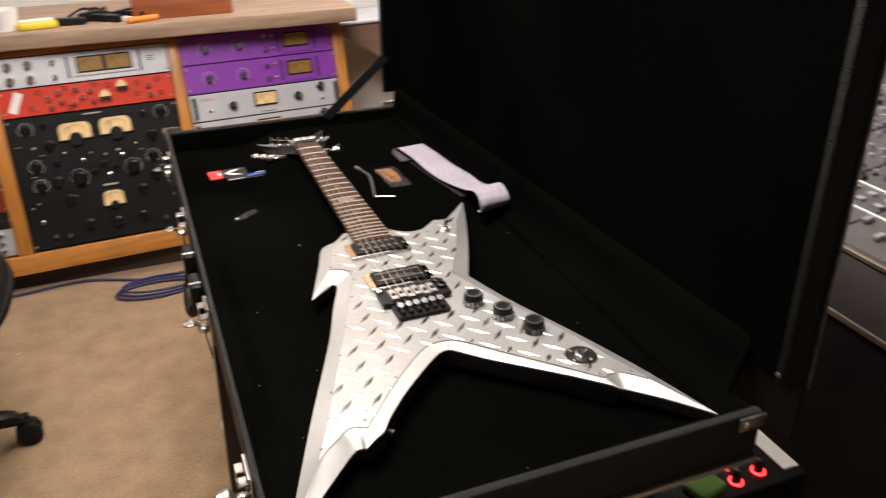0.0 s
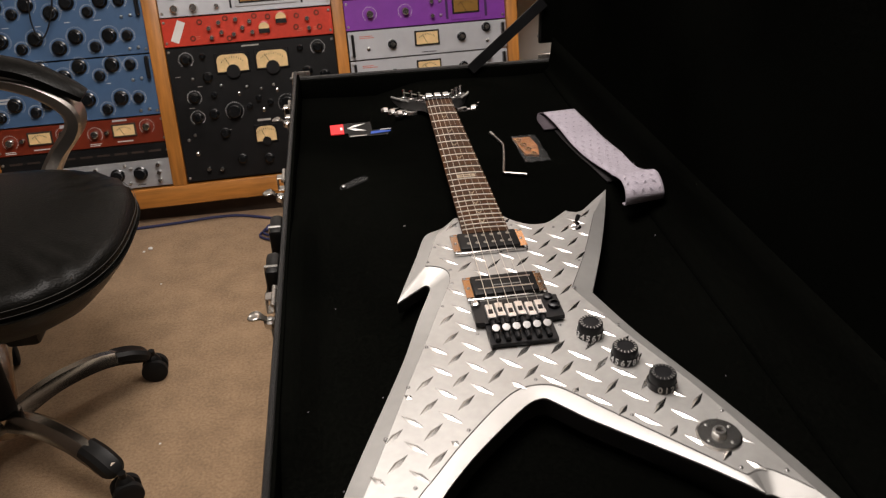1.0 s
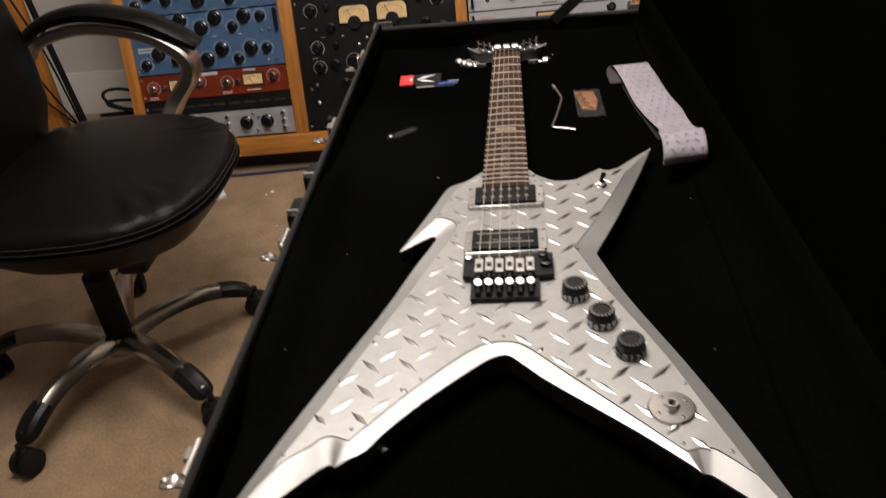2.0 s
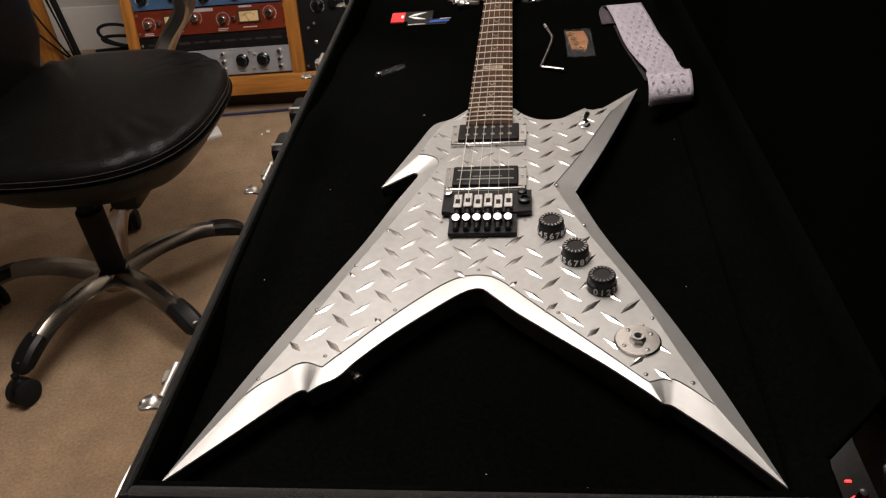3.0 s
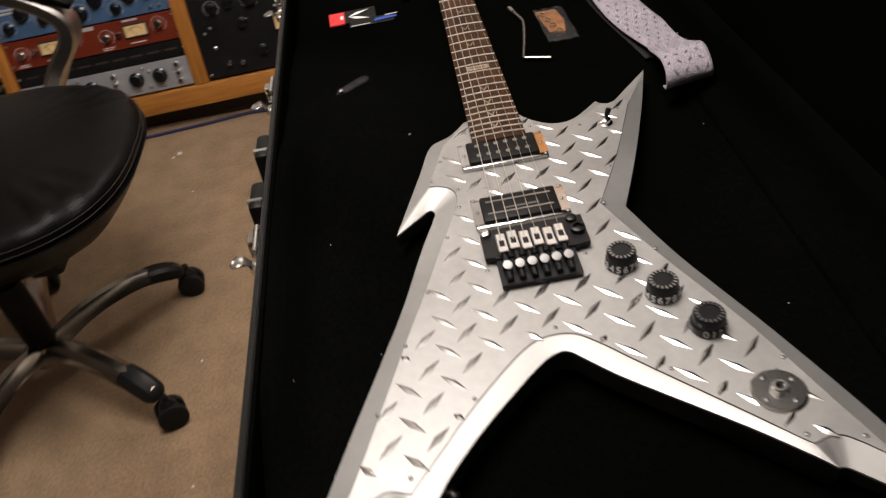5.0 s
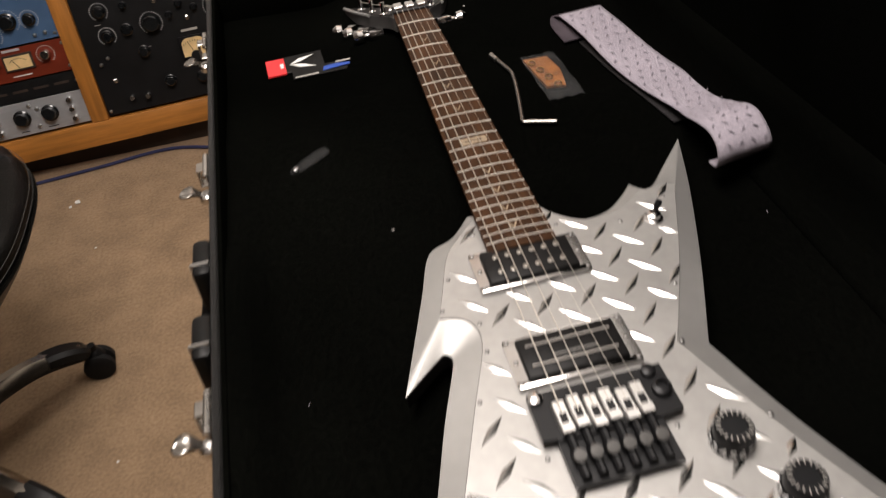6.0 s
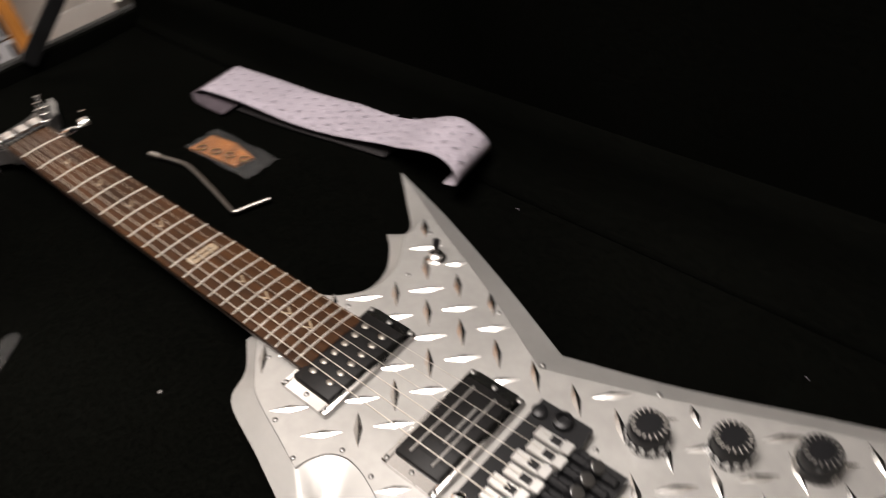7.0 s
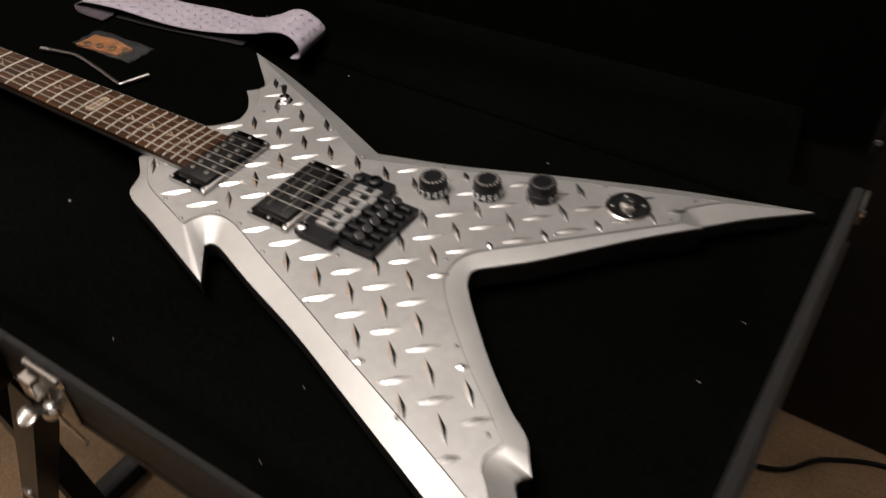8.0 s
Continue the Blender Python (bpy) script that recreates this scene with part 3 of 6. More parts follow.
def purple_unit(v0, v1):
    t, w, h = rack_unit("violet compressor unit with a small green-gold meter", 0.163, 0.666, v0, v1, PURPLE_PANEL)
    for x in (-0.175, -0.065):
        put(t, K_CHROME, x, h * 0.5, random.uniform(-90, 90))
        part("dial_marks", RING_MID, None, t, at=pose(x, 0, h * 0.5))
    for z in (0.28, 0.74):
        put(t, K_CHROME_S, 0.018, h * z, random.uniform(-90, 90))
        put(t, LAMP_R, 0.046, h * z, 0, "lamp")
    part("meter_plate", box(0.078, 0.176, -0.003, 0, 0.008, h - 0.008, 0.001, seg=1), PURPLE_PANEL, t)
    meter(t, 0.126, h * 0.54, 0.076, 0.038, METER_AMBER, BLACK_PAINT)
    for x in (0.066, 0.190):
        part("slot", box(x - 0.004, x + 0.004, -0.0012, 0, 0.012, h - 0.012), DARK_PURPLE, t, "dark violet slot")
    bars(t, 0.126, 0.014, 0.06, 2, 0.0018, PURPLE_PRINT, 0.005)


purple_unit(0.441, 0.532)
purple_unit(0.533, 0.624)


CAPPED = capped_knob(0.0115, 0.018)


def grey_limiter(v0, v1):
    t, w, h = rack_unit("pale grey limiter unit with a cream meter and black knobs", 0.166, 0.666, v0, v1, WHITE_PANEL)
    meter(t, -0.005, h * 0.58, 0.068, 0.036, METER, BLACK_PAINT)
    for x, z in ((-0.115, 0.46), (0.105, 0.52), (0.185, 0.78)):
        k = put(t, CAPPED[0], x, h * z, random.uniform(-60, 60))
        part("cap", CAPPED[1], None, k)
    put(t, SWITCH_R, 0.188, h * 0.30, 0, "switch")
    for sx in (-1, 1):
        part("handle", box(sx * 0.237 - 0.004, sx * 0.237 + 0.004, -0.022, 0.0, h * 0.10, h * 0.90, 0.003, seg=1), BLACK_METAL, t)
    put(t, SWITCH_R, -0.19, h * 0.35, 0, "switch")
    bars(t, -0.19, h * 0.80, 0.05, 2, 0.002, RED_MARK, 0.005)
    bars(t, 0.0, 0.008, 0.05, 1, 0.002, BLACK_PAINT)


for k in range(4):
    grey_limiter(0.441 - 0.089 * (k + 1), 0.439 - 0.089 * k)


# ---- things on the worktop ----
def cup(x, y, r, h, mat, label):
    bm = lathe([(0, 0), (r * 0.8, 0), (r, h), (r * 0.94, h), (r * 0.75, 0.005), (0, 0.005)], None, 24)
    return solid("cup", bm, mat, label, "cup", pose(x, y, 0.768))


cup(-0.725, 1.86, 0.045, 0.12, PAPER, "white paper cup standing on the worktop")
cup(-0.615, 1.855, 0.040, 0.06, PAPER, "white paper cup standing on the worktop")
t_ = thing("tape_dispenser", "yellow plastic tape case lying on the worktop", "tape", pose(-0.53, 1.84, 0.768, 0, 0, 10))
part("body", box(-0.055, 0.055, -0.025, 0.025, 0, 0.022, 0.008), YELLOW, t_)
part("lid", box(-0.045, 0.045, -0.018, 0.018, 0.022, 0.026, 0.001), WHITE_CARD, t_)
random.seed(4)
for k in range(7):
    x = -0.46 + k * 0.035
    bm = box(-0.03, 0.03, -0.012, 0.012, 0, 0.02 + 0.01 * random.random(), 0.006)
    solid("adapter", bm, KNOB, "small black audio adapter lying in a heap", "adapter", pose(x, 1.85 + 0.05 * random.random(), 0.768, 0, 0, random.uniform(-80, 80)), "adapters on the worktop")
for k in range(3):
    pts = flow([(-0.46 + k * 0.05, 1.86, 0.778), (-0.40 + k * 0.03, 1.93, 0.80), (-0.33, 1.88 + k * 0.02, 0.785), (-0.28, 1.94, 0.776)], 6)
    solid("cable", sweep(pts, circle(0.004, 8)), RUBBER, "black cable coiled on the worktop", "cable")
solid("card", box(-0.05, 0.05, -0.03, 0.03, 0, 0.012, 0.003), PAPER, "white folded card lying on the worktop", "card", pose(-0.25, 1.88, 0.768, 0, 0, 15))
solid("marker_pen", rod((-0.28, 1.80, 0.777), (-0.19, 1.83, 0.777), 0.009, 14), ORANGE_PLASTIC, "orange marker pen lying on the worktop", "pen")
for k in range(5):
    pts = [Vector((-1.02 + 0.045 * k + 0.07 * math.cos(a), 1.86 + 0.05 * math.sin(a), 0.775 + 0.016 * k + 0.008 * math.sin(2 * a + k))) for a in [i * 0.33 for i in range(20)]]
    solid("cable", sweep(pts, circle(0.0065, 8)), RUBBER, "thick black cable coiled in a heap on the worktop", "cable", group="coiled cables")
cup(-0.835, 1.84, 0.034, 0.085, KNOB, "black mug standing on the worktop")
solid("pencil", rod((-0.800, 1.81, 0.772), (-0.775, 1.85, 0.862), 0.004, 8), YELLOW, "yellow pencil leaning on the mug", "pencil")
t_ = thing("wooden_box", "reddish-brown wooden box standing on the worktop", "box", pose(-0.11, 1.93, 0.768))
part("body", box(-0.15, 0.15, -0.09, 0.09, 0, 0.07, 0.003), BOXWOOD, t_)
part("lid", box(-0.155, 0.155, -0.095, 0.095, 0.072, 0.09, 0.004), BOXWOOD, t_)


# ---- pine panel on the wall over the worktop, seen as the orange glint in the chrome ----
solid("wall_panel", box(-0.20, 0.20, -0.03, 0, -0.32, 0.32, 0.006), PINE_RAIL, "orange pine acoustic panel hung on the wall above the desk", "wall panel", pose(0.42, Y1, 2.06))


# ---- angled side shelf to the rack's end ----
def side_shelf():
    t = thing("side_shelf", "brown angled desk wing with a pale top edge beside the rack", "shelf", pose(0.50, 2.02, 0))
    loop = [(-0.10, 0.660), (0.42, 0.672), (0.42, 0.40), (0.14, 0.50), (-0.085, 0.635)]
    bm = bmesh.new()
    a = [bm.verts.new((x, 0, z)) for x, z in loop]
    b = [bm.verts.new((x, 0.03, z)) for x, z in loop]
    for i in range(5):
        j = (i + 1) % 5
        bm.faces.new((a[i], a[j], b[j], b[i]))
    bm.faces.new(a)
    bm.faces.new(b)
    part("apron", bm, BROWNPANEL, t)
    bm = box(-0.105, 0.42, -0.01, 0.22, 0, 0.010, 0.002)
    bmesh.ops.rotate(bm, cent=(0, 0, 0), matrix=Matrix.Rotation(radians(-1.3), 3, "Y"), verts=bm.verts)
    bmesh.ops.translate(bm, vec=(0, 0, 0.663), verts=bm.verts)
    part("top", bm, WHITE_PANEL, t)
    part("leg", box(0.36, 0.40, 0.03, 0.07, 0, 0.66, 0.002), BROWNPANEL, t)
    part("leg", box(-0.06, -0.02, 0.17, 0.21, 0, 0.655, 0.002), BROWNPANEL, t)


side_shelf()

# ---- cables on the carpet and behind the chair ----
solid("floor_cable", sweep(flow([(-1.25, 1.60, 0.005), (-1.0, 1.62, 0.005), (-0.75, 1.645, 0.005), (-0.55, 1.665, 0.005), (-0.35, 1.60, 0.005), (-0.15, 1.63, 0.005), (0.2, 1.66, 0.005)], 8), circle(0.0045, 8)),
      CABLE_BLUE, "dark blue cable running along the plinth on the carpet", "cable")
for k in range(3):
    pts = [(-0.34 + 0.12 * math.cos(a) + 0.01 * k, 1.52 + 0.05 * math.sin(a) + 0.012 * k, 0.006 + 0.004 * k) for a in [i * 2 * math.pi / 24 for i in range(22 + k)]]
    solid("cable_loop", sweep(pts, circle(0.004, 8)), CABLE_BLUE, "loop of dark blue cable lying on the carpet", "cable", group="cable loops on the carpet")


def mic_stand():
    t = thing("microphone_stand", "thin black stand with hanging cables behind the chair", "stand", pose(-1.42, 1.70, 0))
    part("pole", rod((0, 0, 0.02), (-0.16, 0.05, 1.45), 0.010, 12), BLACK_METAL, t)
    part("base", lathe([(0, 0), (0.12, 0), (0.12, 0.012), (0.02, 0.025), (0, 0.025)], None, 28), BLACK_METAL, t)
    for k in range(3):
        pts = flow([(-0.16, 0.05, 1.4), (-0.16 - 0.06 * k, -0.02, 0.9), (-0.03 - 0.08 * k, -0.05, 0.45), (-0.05 + 0.03 * k, 0.05 + 0.02 * k, 0.03)], 8)
        part("cable", sweep(pts, circle(0.0035, 6)), RUBBER, t)


mic_stand()
for x, y, r in ((-0.784, 1.505, 0.008), (-0.80, 1.49, 0.005), (-0.72, 1.30, 0.003), (-0.62, 0.66, 0.003), (-0.60, 0.35, 0.003), (-0.52, 0.05, 0.004)):
    bm = bmesh.new()
    bmesh.ops.create_icosphere(bm, subdivisions=1, radius=r)
    for v in bm.verts:
        v.co = Vector((v.co.x * random.uniform(0.7, 1.3), v.co.y * random.uniform(0.7, 1.3), v.co.z * 0.4 + r * 0.4))
    solid("paper_scrap", bm, PAPER, "tiny white scrap of paper on the carpet", "scrap", pose(x, y, 0), "scraps on the carpet")
solid("paper_piece", box(-0.025, 0.025, -0.03, 0.03, 0, 0.012, 0.002), PAPER, "small white card lying on the carpet beside the plinth", "card", pose(-0.965, 1.50, 0, 0, 0, 30))

# ---- the office chair ----
def office_chair():
    t = thing("office_chair", "black leather office chair on a silver five-star caster base", "chair", pose(-0.903, 0.688, 0))
    # base
    hub = lathe([(0, 0.065), (0.040, 0.065), (0.044, 0.085), (0.036, 0.112), (0, 0.115)], pose(-0.016, 0.004, 0), 24)
    part("hub", hub, LEG_METAL, t)
    base = Vector((-0.016, 0.004, 0.0))
    for k in range(5):
        a = radians(37.5 + 72 * k)
        d = Vector((math.cos(a), math.sin(a), 0))
        path = flow([base + d * r + Vector((0, 0, z)) for r, z in ((0.02, 0.096), (0.11, 0.120), (0.215, 0.117), (0.302, 0.082))], 5)
        sec = [(-0.026, -0.010), (-0.018, 0.006), (-0.008, 0.014), (0.008, 0.014), (0.018, 0.006), (0.026, -0.010), (0.018, -0.014), (-0.018, -0.014)]
        n = len(path)
        leg = part("leg", sweep(path, sec, scales=[1.15 - 0.25 * i / n for i in range(n)]), LEG_METAL, t)
        cap = flow([base + d * r + Vector((0, 0, z)) for r, z in ((0.242, 0.114), (0.272, 0.104), (0.298, 0.089), (0.317, 0.072))], 6)
        m = len(cap)
        part("cap", sweep(cap, [(-0.024, -0.008), (-0.021, 0.004), (-0.012, 0.010), (0, 0.008), (0.012, 0.010), (0.021, 0.004), (0.024, -0.008)],
                          scales=[0.98 + 0.08 * math.sin(math.pi * i / (m - 1)) - 0.55 * max(0, (i / (m - 1) - 0.72) / 0.28) ** 2 for i in range(m)]), PLASTIC, leg, "smooth black end cap")
        s = Vector((-d.y, d.x, 0))
        turn = s if k % 2 else (s + d * 0.6).normalized()
        turn = Vector((0.40, -0.92, 0)).normalized() if k == 4 else turn
        caster = thing_part("caster", t, base + d * 0.324)
        for side in (-1, 1):
            c = turn * side * 0.013 + Vector((0, 0, 0.029))
            prof = [(0, -0.008), (0.022, -0.009), (0.029, -0.006), (0.029, 0.006), (0.022, 0.009), (0, 0.008)]
            part("wheel", lathe(prof, Matrix.Translation(c) @ frame_along(turn), 24), RUBBER, caster)
        part("fork", lathe([(0, 0.03), (0.010, 0.03), (0.019, 0.048), (0.012, 0.062), (0.008, 0.066), (0.008, 0.078), (0, 0.078)], None, 16), PLASTIC, caster)
    part("gas_lift", lathe([(0, 0.105), (0.029, 0.105), (0.030, 0.27), (0.022, 0.275), (0.022, 0.39), (0, 0.39)], pose(-0.016, 0.004, 0), 24), RUBBER, t)
    part("tilt_mechanism", box(-0.12, 0.14, -0.08, 0.08, 0.375, 0.415, 0.012), PLASTIC, t)
    part("bracket", box(0.050, 0.115, -0.02, 0.06, 0.28, 0.40, 0.01), PLASTIC, t)
    # seat: a thick cushion with a dished top
    cx, cy, hx, hy = 0.043, 0.071, 0.270, 0.285

    def fold(a, h):
        """Slack leather: soft puckers gathered at the corners of the cushion."""
        near = math.exp(-((math.degrees(a) % 90 - 45) / 16) ** 2)
        return 0.015 * near * math.sin(a * 31 + 4 * h) * (0.2 + h) + 0.011 * near * math.sin(a * 13 - 6 * h) + 0.005 * math.sin(a * 7 + 5 * h)

    def pad(z0, z1, gx, gy, crown, mat, name, par, power=2.7, low=False):
        bm = bmesh.new()
        N = 120
        levels = [(0.66, 0.0), (0.74, 0.08), (0.85, 0.40), (0.945, 0.72), (0.99, 0.93), (0.80, 1.0)] if low else [(0.90, 0.0), (0.985, 0.18), (1.0, 0.42), (0.985, 0.66), (0.93, 0.86), (0.83, 0.97), (0.70, 1.0)]
        rings = []
        for k, h in levels:
            ring = []
            for i in range(N):
                a = 2 * math.pi * i / N
                c, s = math.cos(a), math.sin(a)
                r = 1 / (abs(c) ** power + abs(s) ** power) ** (1 / power)
                front = 1 + 0.06 * c
                soft = fold(a, h)
                ring.append(bm.verts.new((cx + gx * k * r * c * (1 + soft * 0.5), cy + gy * k * r * s * (2 - front) * (1 + soft * 0.5), z0 + (z1 - z0) * h + soft * 0.16)))
            rings.append(ring)
        for k in (0.6, 0.35, 0.15):
            ring = []
            for i in range(N):
                a = 2 * math.pi * i / N
                c, s = math.cos(a), math.sin(a)
                r = 1 / (abs(c) ** power + abs(s) ** power) ** (1 / power)
                ring.append(bm.verts.new((cx + gx * k * r * c, cy + gy * k * r * s, z1 + crown * (1 - k))))
            rings.append(ring)
        for a, b in zip(rings, rings[1:]):
            for i in range(N):
                j = (i + 1) % N
                bm.faces.new((a[i], a[j], b[j], b[i]))
        bm.faces.new(rings[0])
        bm.faces.new(rings[-1])
        return part(name, bm, mat, par, angle=60)

    seat = pad(0.366, 0.460, hx, hy, 0.0, LEATHER, "seat", t, low=True)
    cushion = pad(0.440, 0.505, hx * 0.985, hy * 0.985, 0.012, LEATHER, "cushion", seat)
    for z, k in ((0.4545, 0.992), (0.466, 0.990), (0.478, 0.988)):
        pts = []
        for i in range(121):
            a = 2 * math.pi * i / 120
            c, s = math.cos(a), math.sin(a)
            r = 1 / (abs(c) ** 2.7 + abs(s) ** 2.7) ** (1 / 2.7)
            pts.append((cx + hx * k * r * c, cy + hy * k * r * s * (2 - (1 + 0.06 * c)), z))
        part("seam", sweep(pts, circle(0.0006 if z > 0.46 else 0.0022, 6)), THREAD if z > 0.46 else LEATHER, seat)
    # arms: a leather pad on an aluminium bow
    for side in (1,):
        y = cy + side * 0.335
        bow = flow([(cx - 0.30, y, 0.605), (cx - 0.24, y, 0.662), (cx - 0.12, y, 0.688), (cx + 0.02, y, 0.662), (cx + 0.098, y, 0.612), (cx + 0.105, y, 0.565), (cx + 0.052, y, 0.50), (cx + 0.01, y - side * 0.03, 0.43)], 6)
        part("arm", sweep(bow, [(-0.018, -0.024), (-0.018, 0.024), (-0.010, 0.032), (0.012, 0.032), (0.018, 0.024), (0.018, -0.024), (0.012, -0.032), (-0.010, -0.032)], up=(0, 1, 0), scales=[0.70 + 0.30 * min(1, max(0, (i - 16) / 10)) for i in range(len(bow))]), ALU, t, "brushed aluminium arm bow")
        rest = flow([(cx - 0.31, y, 0.645), (cx - 0.22, y, 0.703), (cx - 0.11, y, 0.724), (cx + 0.02, y, 0.700), (cx + 0.105, y, 0.655), (cx + 0.140, y, 0.630)], 6)
        m = len(rest)
        part("arm_pad", sweep(rest, [(-0.014, -0.030), (-0.014, 0.030), (0.002, 0.034), (0.014, 0.022), (0.018, 0), (0.014, -0.022), (0.002, -0.034)], up=(0, 1, 0), scales=[0.55 + 0.45 * math.sin(math.pi * (i + 1) / (m + 1)) ** 0.5 for i in range(m)]), LEATHER, t)
    # backrest
    bm = bmesh.new()
    rows = []
    for i in range(9):
        h = i / 8
        z = 0.47 + 0.62 * h
        w = 0.275 + 0.02 * math.sin(math.pi * h)
        x = cx - 0.248 - 0.10 * h + 0.03 * math.sin(math.pi * h * 1.2)
        row = []
        for j in range(14):
            a = 2 * math.pi * j / 14
            row.append(bm.verts.new((x + 0.05 * math.cos(a) * (0.75 if i in (0, 8) else 1), cy + w * math.sin(a) * (0.85 if i in (0, 8) else 1) * (abs(math.sin(a)) ** -0.3 if abs(math.sin(a)) > 0.1 else 1), z)))
        rows.append(row)
    for a, b in zip(rows, rows[1:]):
        for i in range(14):
            j = (i + 1) % 14
            bm.faces.new((a[i], a[j], b[j], b[i]))
    bm.faces.new(rows[0])
    bm.faces.new(rows[-1])
    part("backrest", bm, LEATHER, t, angle=60)
    part("back_bar", box(cx - 0.36, cx - 0.10, cy - 0.04, cy + 0.04, 0.385, 0.42, 0.01), PLASTIC, t)


def thing_part(name, parent, at):
    ob = new(name)
    ob.empty_display_size = 0.02
    ob.parent = parent
    ob.location = at
    return ob


office_chair()

solid("wooden_post", box(-0.03, 0.03, -0.02, 0.02, 0, 0.62, 0.003), PINE, "orange pine post standing before the wall", "post", pose(-1.56, 1.75, 0))

random.seed(21)
for k in range(6):
    cx_, cy_, r_ = -1.40 + random.uniform(-0.06, 0.10), 2.02 + random.uniform(-0.05, 0.05), random.uniform(0.08, 0.13)
    pts = [Vector((cx_ + r_ * math.cos(a), cy_ + 0.7 * r_ * math.sin(a), 0.010 + 0.022 * k + 0.03 * math.sin(a + k) * (k > 1) + 0.03 * (k > 1))) for a in [i * 0.33 for i in range(20)]]
    solid("cable", sweep(flow(pts, 2), circle(0.006, 8)), RUBBER, "black cable coiled in a heap on the carpet by the wall", "cable", group="floor cables")

# ---- the guitar case ----
CX0, CX1, CY0, CY1 = -0.2495, 0.253, -0.362, 0.832
RIM, BOTTOM = 0.736, 0.672
WALLT = 0.011
RIM_W, HINGE_TOP, REAR_DROP = 0.0066, 0.700, 0.011
INX0, INX1, INY0, INY1 = CX0 + RIM_W, CX1 - WALLT, CY0 + WALLT, CY1 - WALLT


def shell(x0, x1, y0, y1, z0, z1, r=0.004):
    """Four walls and a floor as one tray."""
    bm = box(x0, x1, y0, y1, z0, z0 + 0.008)
    for a in ((x0, x0 + RIM_W, y0, y1), (x0 + RIM_W, x1, y0, y0 + WALLT)):
        box(*a, z0 + 0.008, z1, r, bm=bm)
    box(x0 + RIM_W, x1, y1 - WALLT, y1, z0 + 0.008, z1 - REAR_DROP, r, bm=bm)
    box(x1 - WALLT, x1, y0 + WALLT, y1 - WALLT, z0 + 0.008, HINGE_TOP, 0.003, bm=bm)
    return bm


def smooth(k):
    k = min(1, max(0, k))
    return k * k * (3 - 2 * k)


def pad_height(x, y):
    """The plush bed: flat under the body, dipping towards the head end."""
    k = min(1, max(0, (y - 0.27) / 0.08))
    k = k * k * (3 - 2 * k)
    far = min(1, max(0, (y - 0.45) / 0.16))
    side = min(1, max(0, (-0.02 - x) / 0.08))
    cove = min(1, max(0, (-0.196 - x) / 0.040))
    cove = cove * cove * (3 - 2 * cove) * 0.036 * smooth((0.40 - y) / 0.20) * smooth((y + 0.20) / 0.10)
    return 0.6925 + 0.002 * math.sin(x * 23 + 1) * math.sin(y * 17) + k * 0.0095 - far * side * 0.018 + cove + (1 - k) * 0.010 * smooth((x - 0.20) / 0.04)


